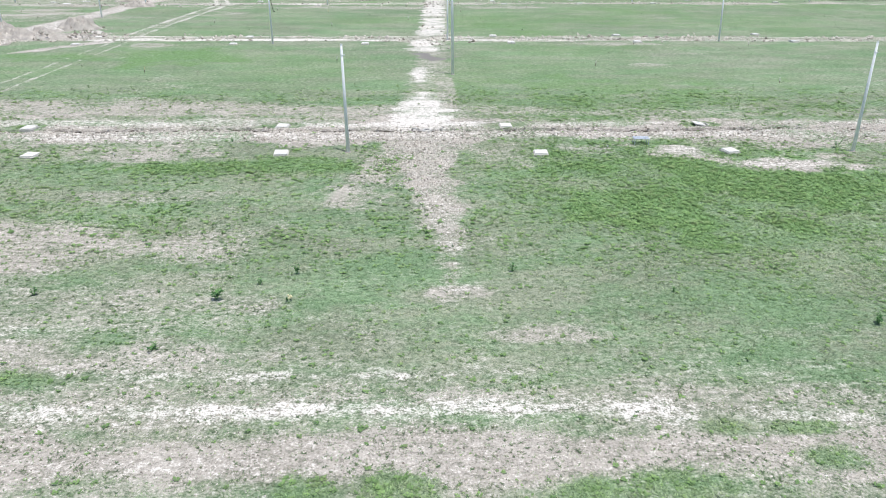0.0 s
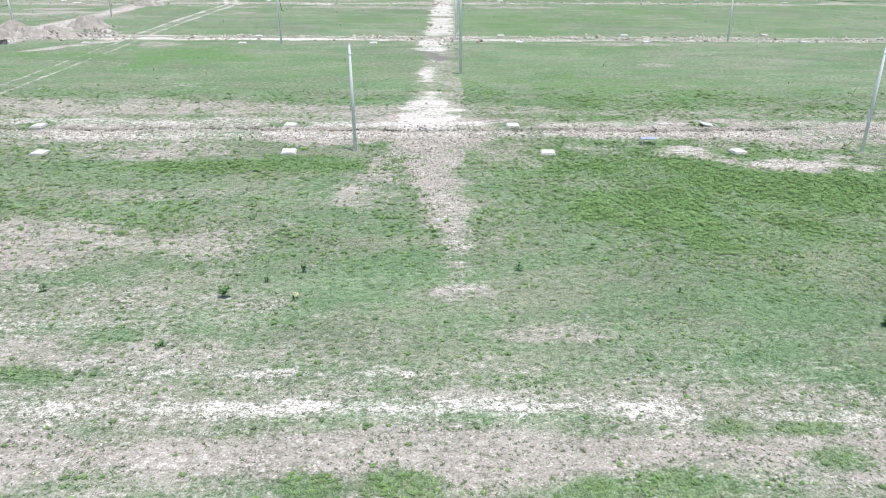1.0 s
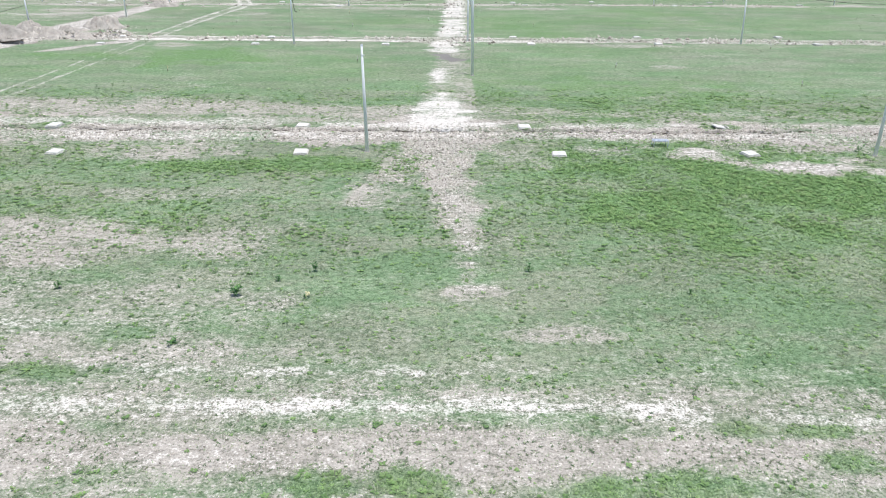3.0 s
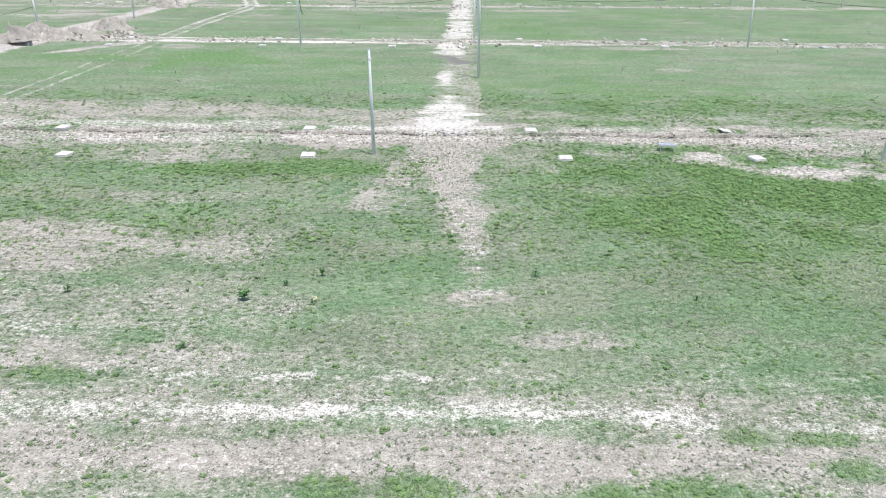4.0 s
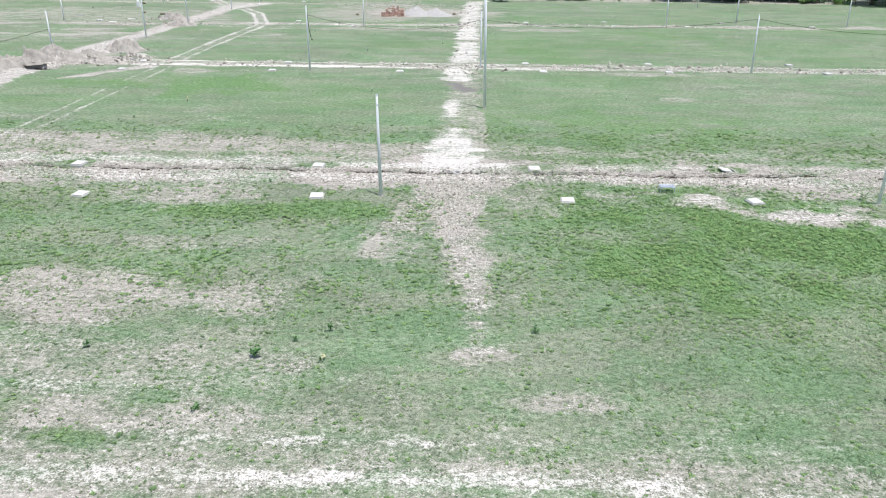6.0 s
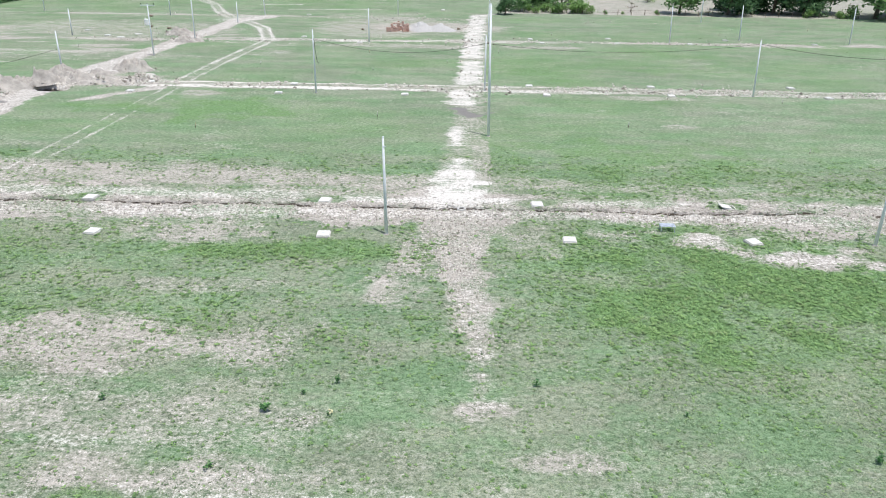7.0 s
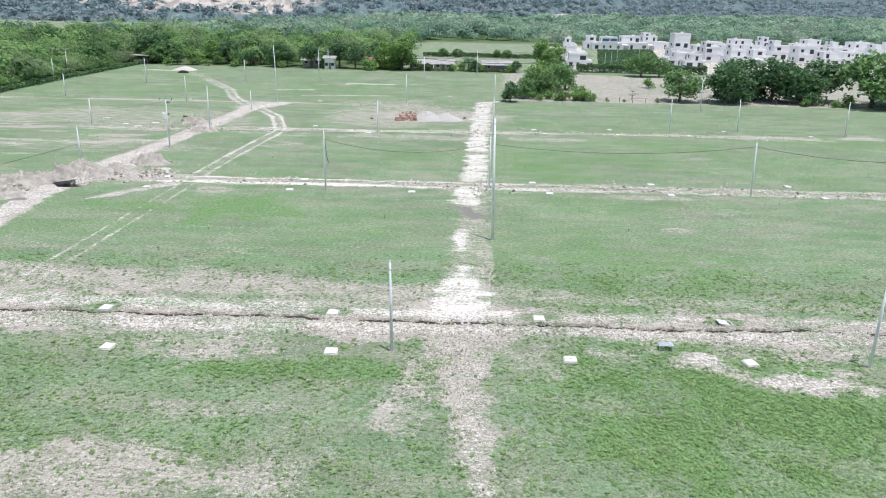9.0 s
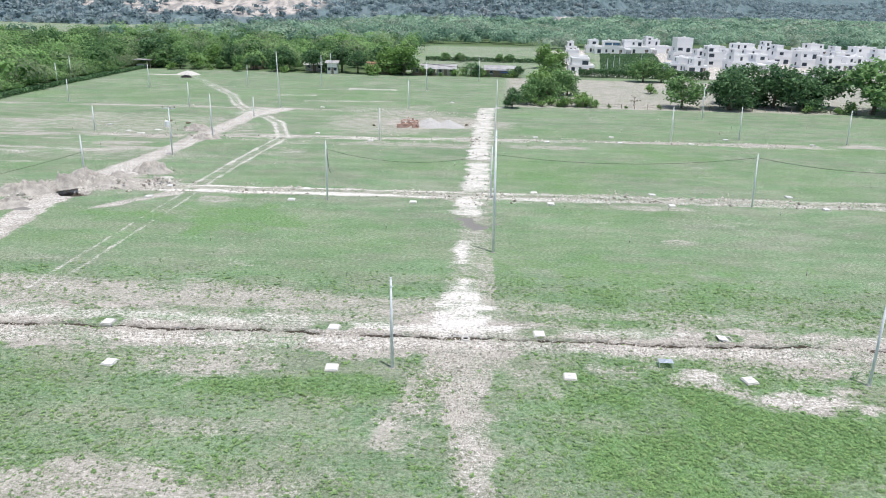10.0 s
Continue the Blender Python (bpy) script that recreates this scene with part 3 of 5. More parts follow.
    for x0, y0, x1, y1, w in ((-420, 500, -215, 545, 95), (90, 840, 260, 860, 30), (-60, 560, 0, 600, 18)):
        pasture = pasture + seg(X, Y, x0, y0, x1, y1, w, w, 20, 14, 0.01)
    pasture = np.clip(pasture, 0, 1)
    wood = wood * (1 - pasture)
    road = seg(X, Y, 42.6, 264, 57.8, 392, 2.2, 2.8, 1.2, 0.4)
    wood = wood * (1 - road)
    soil = np.where(Y > 252, 0.35 * pasture + 0.25 * (1 - pasture), soil)
    yard = smooth(30, 38, X) * smooth(258, 264, Y) * (1 - smooth(0, 8, Y - np.minimum(362 + 0.7 * X, 452))) * (1 - smooth(510, 520, X)) * (1 - seg(X, Y, 61, 276, 74, 386, 13, 15, 2, 0.5, 0.1))
    wood = wood * (1 - yard)
    soil, chalk = big(big(soil, road), 0.9 * yard), big(big(chalk, 0.6 * road), 0.45 * yard)
    # relief: uneven turf, banks of spoil beside a jagged trench, ruts
    z = 0.10 * (fbm(X, Y, 0.25, 3, 30) - 0.5) + (0.05 * (1 - smooth(44, 62, Y)) + 0.17 * inside) * (fbm(X, Y, 1.7, 3, 31) - 0.5)
    t1 = trench_line(X, 0)
    cut = (0.55 + 0.45 * smooth(0.3, 0.55, vnoise(X, X * 0, 0.7, 12))) * smooth(0.24, 0.38, fbm(X, Y * 0, 0.3, 3, 14))
    d1 = np.abs(Y - t1 + 0.1 * (vnoise(X, Y, 2.4, 2) - 0.5))
    z = z + (Y < t1) * 0.09 * np.exp(-((d1 - 1.0) / 0.5) ** 2) * (0.4 + 1.2 * fbm(X, Y, 0.9, 3, 18)) + (Y > t1) * 0.06 * np.exp(-((d1 - 0.5) / 0.4) ** 2) * fbm(X, Y, 0.9, 3, 19) * 2
    wide = 0.11 + 0.2 * vnoise(X, X * 0, 0.6, 9)
    slot = cut * (1 - smooth(wide * 0.6, wide + 0.08, np.abs(Y - t1 - 0.08 + 0.12 * (vnoise(X, Y, 2.4, 2) - 0.5))))
    z = z - 0.4 * slot
    pocket = blob(X, Y, -0.6, 50.35, 1.7, 0.35, 0.6, 0.3, 0.9)
    z = z - 0.3 * pocket
    pit = blob(X, Y, -48.6, 88.2, 2.2, 1.3, 0.5, 0.6, 0.6, -25)
    z = z - 1.1 * pit
    # dug: mask of the cuts whose inner shade is coloured in
    dug = np.clip(1.5 * slot + 0.9 * pocket + pit, 0, 1)
    dd = np.abs(Y - t2)
    z = z - 0.16 * (1 - smooth(0.1, 0.3, dd)) * smooth(0.3, 0.5, vnoise(X, X * 0, 0.2, 2)) * smooth(-40, -36, X) + 0.12 * np.exp(-((dd - 0.7) / 0.5) ** 2) * vnoise(X, Y, 0.5, 6) * smooth(-44, -36, X)
    z = z - 0.05 * wet
    z = np.where((Y > 700) | (Y < 2) | (np.abs(X) > 300), 0.0, z)
    return np.clip(soil, 0, 1.1), np.clip(chalk, 0, 1), np.clip(lush, 0, 1), np.clip(wet, 0, 1), np.clip(wood, 0, 1), z, dug


def build_ground():
    X, Y = np.meshgrid(GX, GY)
    soil, chalk, lush, wet, wood, z, dug = surface(X, Y)
    nx, ny = len(GX), len(GY)
    idx = np.arange(nx * ny).reshape(ny, nx)
    faces = np.stack([idx[:-1, :-1], idx[:-1, 1:], idx[1:, 1:], idx[1:, :-1]], -1).reshape(-1, 4)
    me = mesh_np("ground", np.stack([X, Y, z], -1).reshape(-1, 3), faces, M_GROUND, True)
    for key, v in (("soil", soil), ("chalk", chalk), ("lush", lush), ("wet", wet), ("wood", wood), ("dug", dug)):
        me.attributes.new(key, "FLOAT", "POINT").data.foreach_set("value", v.astype(np.float32).ravel())
    return tagged(new("ground", me), "flat field of patchy grass, pale bare earth and chalk tracks", "ground", kind="structure")


ground = build_ground()


def height(x, y):
    """The ground's height at a place."""
    return float(surface(np.array([[float(x)]]), np.array([[float(y)]]))[5][0, 0])


def grass(count, x0, x1, y0, y1, size, seed):
    """Low tufts of blades, thinner on bare earth."""
    g = np.random.default_rng(seed)
    y = y0 + (y1 - y0) * g.random(count)
    reach = 4 + (y + 2) * 0.66
    x = -1.5 + (g.random(count) * 2 - 1) * reach
    keep = (x > x0) & (x < x1)
    x, y = x[keep], y[keep]
    soil, chalk, lush, wet, wood, z, dug = surface(x[None], y[None])
    chance = np.clip(1.15 - 1.2 * soil[0] - chalk[0], 0.04, 1) * (0.5 + 0.5 * lush[0]) * (0.55 + 0.45 * smooth(0.3, 0.6, fbm(x, y, 1.6, 3, 40))) * (1 - smooth(y1 - 12, y1, y) * (y1 > 50))
    keep = g.random(len(x)) < chance
    x, y, z, lush = x[keep], y[keep], z[0][keep], lush[0][keep]
    n = len(x)
    h = size * (0.45 + 0.9 * g.random(n)) * (0.7 + 0.6 * lush)
    V, F, L = [], [], []
    for k in range(3):
        a = g.random(n) * 6.283
        w = h * (0.35 + 0.3 * g.random(n))
        lean = h * (0.5 + 0.9 * g.random(n))
        ca, sa = np.cos(a), np.sin(a)
        p0 = np.stack([x - sa * w * 0.5, y + ca * w * 0.5, z - 0.01], -1)
        p1 = np.stack([x + sa * w * 0.5, y - ca * w * 0.5, z - 0.01], -1)
        p2 = np.stack([x + ca * lean + sa * w * 0.2, y + sa * lean - ca * w * 0.2, z + h * 0.5], -1)
        V.append(np.stack([p0, p1, p2], 1))
    v = np.stack(V, 1).reshape(-1, 3)
    me = mesh_np("grass", v, np.arange(len(v)).reshape(-1, 3), M_BLADES)
    me.attributes.new("lush", "FLOAT", "POINT").data.foreach_set("value", np.repeat(lush, 9).astype(np.float32))
    me.attributes.new("tone", "FLOAT", "POINT").data.foreach_set("value", np.repeat(g.random(n), 9).astype(np.float32))
    return tagged(new("grass", me), "short patchy grass blades over the field", "grass", kind="stuff")


grass(300000, -40, 40, 13, 32, 0.07, 1)
grass(290000, -48, 48, 32, 66, 0.09, 2)


def rosettes(count, y0, y1, size, seed):
    """Low broad-leaved clumps in the sward, thickest where it is lush."""
    g = np.random.default_rng(seed)
    y = y0 + (y1 - y0) * g.random(count)
    x = -1.5 + (g.random(count) * 2 - 1) * (4 + (y + 2) * 0.66)
    soil, chalk, lush, wet, wood, z, dug = surface(x[None], y[None])
    group = smooth(0.42, 0.62, fbm(x, y, 0.45, 4, 60))
    chance = np.clip(1.0 - 1.1 * soil[0] - chalk[0], 0.03, 1) * (0.12 + 1.0 * lush[0] ** 1.5) * (0.4 + 0.6 * group) * (1 - smooth(y1 - 8, y1, y)) * (smooth(y0, y0 + 8, y) if y0 > 20 else 1)
    keep = g.random(count) < chance
    x, y, z = x[keep], y[keep], z[0][keep]
    n, leaves = len(x), 6
    s = size * (0.45 + 0.9 * g.random(n) ** 1.5)
    q = []
    for k in range(leaves):
        a0 = 6.283 * k / leaves + g.random(n)
        tilt = 0.12 + 0.5 * g.random(n)
        l = s * (0.7 + 0.6 * g.random(n))
        cx, cy = np.cos(a0), np.sin(a0)
        w = l * 0.38
        lift = s * 0.25 * g.random(n)
        p0 = np.stack([x + cx * 0.1 * l, y + cy * 0.1 * l, z + lift], -1)
        p1 = np.stack([x + cx * 0.6 * l - cy * w, y + cy * 0.6 * l + cx * w, z + lift + l * tilt * 0.7], -1)
        p2 = np.stack([x + cx * l * 1.1, y + cy * l * 1.1, z + lift + l * tilt * 0.75], -1)
        p3 = np.stack([x + cx * 0.6 * l + cy * w, y + cy * 0.6 * l - cx * w, z + lift + l * tilt * 0.55], -1)
        q.append(np.stack([p0, p1, p2, p3], 1))
    v = np.stack(q, 1).reshape(-1, 3)
    me = mesh_np("weed_clumps", v, np.arange(len(v)).reshape(-1, 4), M_CLUMP)
    me.attributes.new("tone", "FLOAT", "POINT").data.foreach_set("value", np.repeat(g.random(n), leaves * 4).astype(np.float32))
    return tagged(new("weed_clumps", me), "low broad-leaved green clumps in the turf", "weeds", kind="stuff")


rosettes(70000, 13, 38, 0.08, 71)
rosettes(120000, 27, 66, 0.125, 72)


def clods(count, seed, far=False):
    """Loose lumps of earth and chalk along the dug strips and the bare ground in front."""
    g = np.random.default_rng(seed)
    x = -36 + 72 * g.random(count)
    kind = g.random(count)
    y = np.where(kind < 0.4, trench_line(x, 0) + g.normal(0, 1.1, count) - 0.5, np.where(kind < 0.78, 14 + 8 * g.random(count), 40 + 10 * g.random(count)))
    x = np.where(kind >= 0.78, -0.9 + g.normal(0, 1.6, count), x)
    y = np.where(kind >= 0.78, 27 + 21 * g.random(count) ** 0.6, y)
    if far:
        x = -62 + 120 * g.random(count)
        y = np.where(kind < 0.5, trench_line(x, 1) + g.normal(0, 1.8, count), np.where(kind < 0.8, strip3(x) + g.normal(0, 2.2, count), np.where(kind < 0.9, 84 + 92 * g.random(count), 163.5 + g.normal(0, 2, count))))
        x = np.where((kind >= 0.8) & (kind < 0.9), 2.4 + g.normal(0, 2.4, count), x)
    soil, chalk, lush, wet, wood, z, dug = surface(x[None], y[None])
    keep = (soil[0] > (0.25 if far else 0.48)) & ((y < 60) | (fbm(x, y, 0.25, 3, 50) > 0.45))
    x, y, z = x[keep], y[keep], z[0][keep]
    n = len(x)
    s = (0.03 + 0.22 * g.random(n) ** 5) if far else (0.015 + (0.03 + 0.05 * smooth(30, 46, y)) * g.random(n) ** 3)
    base = np.array([(1, 0, 0), (-1, 0, 0), (0, 1, 0), (0, -1, 0), (0, 0, 1), (0, 0, -1)], float)
    tri = np.array([(0, 2, 4), (2, 1, 4), (1, 3, 4), (3, 0, 4), (2, 0, 5), (1, 2, 5), (3, 1, 5), (0, 3, 5)])
    a = g.random(n) * 6.283
    v = base[None] * (0.6 + 0.7 * g.random((n, 6, 1))) * s[:, None, None] * np.array([1.1, 0.95, 0.8])
    vx = v[..., 0] * np.cos(a)[:, None] - v[..., 1] * np.sin(a)[:, None] + x[:, None]
    vy = v[..., 0] * np.sin(a)[:, None] + v[..., 1] * np.cos(a)[:, None] + y[:, None]
    v = np.stack([vx, vy, v[..., 2] + z[:, None] + s[:, None] * 0.25], -1).reshape(-1, 3)
    f = (tri[None] + 6 * np.arange(n)[:, None, None]).reshape(-1, 3)
    return tagged(new("soil_clods", mesh_np("soil_clods", v, f, M_BITS)), "loose stones and litter strewn along the far streets" if far else "loose lumps of pale earth beside the trench", "soil clods", kind="stuff")


clods(52000, 5)
clods(11000, 6, True)


def soil_tufts(count, seed):
    """Little dark tufts that dot the turf and the bare earth of the near lot."""
    g = np.random.default_rng(seed)
    y = 13 + 36 * g.random(count) ** 1.25
    x = -1.5 + (g.random(count) * 2 - 1) * (4 + (y + 2) * 0.66)
    soil, chalk, lush, wet, wood, z, dug = surface(x[None], y[None])
    group = smooth(0.4, 0.62, fbm(x, y, 0.9, 4, 64)) ** 2
    keep = g.random(count) < (0.1 + 0.9 * group) * (1 - 0.75 * chalk[0]) * np.where(soil[0] > 0.38, 1.0, 0.5)
    x, y, z = x[keep], y[keep], z[0][keep]
    n = len(x)
    s = (0.014 + 0.042 * g.random(n) ** 3) * (0.7 + y / 50)
    q = []
    for k in range(5):
        a0 = 6.283 * k / 5 + 1.2 * g.random(n)
        cx, cy = np.cos(a0), np.sin(a0)
        l, w = s * (0.8 + 0.7 * g.random(n)), s * 0.4
        up = s * (0.3 + 0.7 * g.random(n))
        q.append(np.stack([np.stack([x - cy * w, y + cx * w, z], -1), np.stack([x + cy * w, y - cx * w, z], -1), np.stack([x + cx * l * 1.3, y + cy * l * 1.3, z + up], -1)], 1))
    v = np.stack(q, 1).reshape(-1, 3)
    return tagged(new("soil_tufts", mesh_np("soil_tufts", v, np.arange(len(v)).reshape(-1, 3), M_SPRIG)), "small dark tufts dotting the turf and bare earth", "weeds", kind="stuff")


M_SPRIG = leaf_material("sprig_leaves", (0.12, 0.185, 0.105), (0.23, 0.315, 0.18), (0.3, 0.3, 0.22), 1.2, 0.5)
soil_tufts(52000, 33)


def scatter_tufts(count, seed):
    """Taller dark tufts and pale dead ones dotted over the lots farther off."""
    g = np.random.default_rng(seed)
    y = 54 + 100 * g.random(count) ** 1.2
    x = -1.5 + (g.random(count) * 2 - 1) * (y * 0.64 + 6)
    soil, chalk, lush, wet, wood, z, dug = surface(x[None], y[None])
    keep = (chalk[0] < 0.45) & (fbm(x, y, 0.12, 3, 44) > 0.42) & (x > -103)
    x, y, z = x[keep], y[keep], z[0][keep]
    n = len(x)
    h = (0.03 + 0.07 * g.random(n) ** 2) * (0.8 + y / 200)
    V = []
    for k in range(4):
        a0 = g.random(n) * 6.283
        ca, sa = np.cos(a0), np.sin(a0)
        w = h * (0.5 + 0.5 * g.random(n))
        V.append(np.stack([np.stack([x - sa * w, y + ca * w, z - 0.01], -1), np.stack([x + sa * w, y - ca * w, z - 0.01], -1), np.stack([x + ca * h, y + sa * h, z + h * 0.6], -1)], 1))
    v = np.stack(V, 1).reshape(-1, 3)
    return tagged(new("grass_tufts", mesh_np("grass_tufts", v, np.arange(len(v)).reshape(-1, 3), M_TUFT)), "scattered dark tufts of taller grass on the lots", "grass", kind="stuff")


M_TUFT = leaf_material("tuft_leaves", (0.15, 0.22, 0.125), (0.24, 0.32, 0.19), (0.5, 0.48, 0.4), 1.2, 0.8)
scatter_tufts(6000, 9)

# ---- poles and cables ----
def make_pole(h, arm=False):
    """A tapered steel post with a cap, bands and a small concrete footing."""
    pole = thing("utility_pole", pose(0, 0, 0), "galvanised grey steel post standing in a small concrete footing", "pole", "posts along the streets")
    bm = bmesh.new()
    tube(bm, (0, 0, -0.1), (0, 0, h), 0.115, 0.065, 16)
    part("shaft", bm, M_STEEL, pole, smooth_faces=True)
    bm = bmesh.new()
    tube(bm, (0, 0, h), (0, 0, h + 0.05), 0.075, 0.07, 16)
    part("cap", bm, M_STEEL, pole)
    for z in (h - 0.6,):
        bm = bmesh.new()
        r = 0.075 + 0.008 * (h - z)
        tube(bm, (0, 0, z), (0, 0, z + 0.05), r, r, 14)
        box(bm, r - 0.01, r + 0.08, -0.03, 0.03, z, z + 0.05)
        part("band", bm, M_STEEL, pole)
    bm = bmesh.new()
    tube(bm, (0, 0, -0.1), (0, 0, 0.03), 0.22, 0.18, 14)
    part("footing", bm, M_SOIL, pole, "soil-stained concrete footing")
    if arm:
        bm = boxes((-1.0, 1.0, -0.05, 0.05, h - 0.2, h - 0.1), bevel=0.01)
        part("crossarm", bm, M_STEEL, pole)
        for x in (-0.9, 0.0, 0.9):
            bm = bmesh.new()
            tube(bm, (x, 0, h - 0.1), (x, 0, h + 0.08), 0.04, 0.04, 8)
            tube(bm, (x, 0, h + 0.08), (x, 0, h + 0.17), 0.06, 0.03, 8)
            part("insulator", bm, M_CABLE, pole, "dark ceramic insulator")
    return pole


POLE = make_pole(6.4)
POLE.matrix_world = pose(-5.45, 45.2, 0, 0, -1.2, 0)
TALL = make_pole(12.0)
TALL.matrix_world = pose(-41.1, 165.5, 0, 0, -2, 0)
copy_thing(TALL, pose(2.22, 70.0, 0, 0, -1.2, 0) @ Matrix.Diagonal((1.25, 1.25, 1.0, 1)))
for x, y, s, lean in ((25.95, 44.95, 1.04, -0.4), (2.7, 91.2, 1.02, -0.6), (35.0, 90.7, 1.04, -2.0), (-17.2, 88.0, 1.12, -0.6), (-51.8, 97.9, 0.8, 0), (-44.0, 127.7, 1.14, 0),
                      (37.0, 136.0, 0.98, -2), (50.9, 140.7, 0.94, -2), (69.7, 138.2, 0.97, -2), (52.2, 167.7, 1.07, -2), (7.1, 174.4, 1.0, -2), (4.9, 131.5, 0.98, -1),
                      (-88.3, 165.8, 0.76, 0), (-105.9, 194.7, 0.87, 0), (-108.4, 207, 1.0, 0), (-81.9, 194.7, 0.93, 0), (-60.1, 162.1, 0.83, 0), (-65.9, 130.7, 0.67, 0), (-58.8, 203.8, 0.88, 0),
                      (-39.8, 209, 1.3, 0), (-42.6, 240.9, 1.05, 0), (-10.8, 207.2, 1.14, 0), (4.2, 237.3, 1.14, 0), (-13.1, 169.9, 0.97, 0), (-15.2, 129, 0.86, 0), (-43.4, 152.3, 0.6, 0)):
    copy_thing(POLE, pose(x, y, 0, 0, lean, 0) @ Matrix.Diagonal((1, 1, s, 1)))

xf = make_pole(7.2, True)
xf.matrix_world = pose(-45.0, 111.7, 0)
xf.name = "transformer_pole"
tagged(xf, "steel post with a crossarm and a small pale transformer", "pole")
bm = bmesh.new()
tube(bm, (-0.45, 0, 4.3), (-0.45, 0, 5.1), 0.3, 0.3, 14)
tube(bm, (-0.45, 0, 5.1), (-0.45, 0, 5.18), 0.32, 0.2, 14)
tube(bm, (-0.55, 0, 5.18), (-0.55, 0, 5.35), 0.05, 0.04, 8)
box(bm, -0.2, 0.08, -0.06, 0.06, 4.5, 4.6)
part("transformer", bm, M_WHITE, xf, "pale drum transformer")


def cable(p0, p1, sag, r=0.03, n=20, name="overhead_cable", label="black cable sagging between two posts"):
    c = bpy.data.curves.new(name, "CURVE")
    c.dimensions, c.bevel_depth, c.bevel_resolution = "3D", r, 1
    sp = c.splines.new("POLY")
    sp.points.add(n)
    for i in range(n + 1):
        t = i / n
        p = Vector(p0).lerp(Vector(p1), t)
        sp.points[i].co = (p.x, p.y, p.z - sag * 4 * t * (1 - t), 1)
    c.materials.append(M_CABLE)
    return tagged(new(name, c), label, "cable")


cable((-17.15, 88.0, 6.2), (2.65, 91.2, 5.6), 1.3, 0.018)
cable((2.65, 91.2, 5.6), (34.8, 90.7, 6.2), 1.0, 0.018)
cable((34.8, 90.7, 6.2), (66, 92, 5.6), 1.3, 0.022)
cable((-51.8, 97.9, 2.9), (-65, 88.5, 0.05), 0.2, 0.02)
cable((-17.15, 87.85, 6.2), (-16.6, 87.5, 3.6), 0.9, 0.03, 14, "loose_cable", "loose black cable end hanging off a post")
cable((-39.8, 209, 8.0), (-10.8, 207.2, 7.0), 0.9, 0.05)
cable((-10.8, 207.2, 7.0), (4.2, 237.3, 7.0), 0.9, 0.05)
cable((-10.8, 207.2, 7.0), (24, 214, 6.4), 0.9, 0.05)


# ---- service boxes, the sewer ring and small things on the near lots ----
def make_cover(open_box=False):
    c = thing("utility_cover", pose(0, 0, 0), "white concrete lid on a low service box in the grass", "utility cover", "service boxes along the streets")
    bm = boxes((-0.44, 0.44, -0.48, -0.38, -0.1, 0.09), (-0.44, 0.44, 0.38, 0.48, -0.1, 0.09), (-0.44, -0.34, -0.38, 0.38, -0.1, 0.09), (0.34, 0.44, -0.38, 0.38, -0.1, 0.09), bevel=0.012)
    part("box_rim", bm, M_CONCRETE, c)
    # a solid block coloured as the shade within the rim
    part("shade_fill", boxes((-0.33, 0.33, -0.37, 0.37, -0.1, -0.02 if open_box else 0.085)), M_DARK, c, "near-black fill as the shade inside the box")
    dx, tilt = (-0.32, 9) if open_box else (0.0, 0)
    bm = boxes((-0.38, 0.38, -0.42, 0.42, -0.03, 0.035), bevel=0.012)
    lid = part("lid", bm, M_LID, c, "white concrete lid")
    lid.matrix_basis = pose(dx, 0, 0.17 if open_box else 0.128, 0, tilt, 0)
    bm = bmesh.new()
    tube(bm, (-0.12, 0, 0.03), (-0.12, 0, 0.06), 0.014, 0.014, 6)
    tube(bm, (0.12, 0, 0.03), (0.12, 0, 0.06), 0.014, 0.014, 6)
    tube(bm, (-0.12, 0, 0.055), (0.12, 0, 0.055), 0.012, 0.012, 6)
    part("lifting_ring", bm, M_STEEL, lid)
    return c


COVER = make_cover()
COVER.matrix_world = pose(-24.15, 44.5, 0, 0, 0, -8)
covers = ((-9.45, 44.8, 3), (6.3, 44.65, -4), (18.15, 44.95, 14), (-27.1, 50.8, -6), (-10.35, 51.15, -5), (4.9, 51.15, 2), (-21.5, 87.5, 5), (-6.8, 88, 0), (10, 89.1, 0), (25, 89.9, 4),
          (44, 90.4, 3), (-20.7, 92.9, 0), (8.4, 94.4, 0), (23.8, 95.2, 3), (41.8, 96.2, 6), (-38.1, 92.4, 5), (-38.6, 86.9, 0), (14.1, 131.9, 4), (27.2, 133.1, 0), (40, 133.7, 0), (62.7, 136.4, 0), (12.5, 136.2, 0))
for x, y, r in covers + ((26.7, 138.7, 0), (-16.7, 128.2, 0), (-32.1, 167.5, 0), (-3.4, 181.9, 0), (48, 139.5, 0), (-60, 131, 0), (-66, 137, 0), (-27, 134, 0)):
    copy_thing(COVER, pose(x, y, 0, random.uniform(-2, 2), random.uniform(-2, 2), r))
op = make_cover(True)
op.matrix_world = pose(18.75, 51.35, 0, 0, 0, 4)
tagged(op, "service box with its white lid pushed aside", "utility cover", "service boxes along the streets")


def ring_mesh(rin, rout, h, n=28):
    bm = bmesh.new()
    prof = ((rin, -0.25), (rout, -0.25), (rout, h - 0.02), (rout - 0.03, h), (rin + 0.03, h), (rin, h - 0.03))
    rings = [[bm.verts.new((r * math.cos(2 * math.pi * i / n), r * math.sin(2 * math.pi * i / n), z)) for i in range(n)] for r, z in prof]
    for a_ring, b_ring in zip(rings, rings[1:] + rings[:1]):
        for i in range(n):
            bm.faces.new((a_ring[i], a_ring[(i + 1) % n], b_ring[(i + 1) % n], b_ring[i]))
    return bm


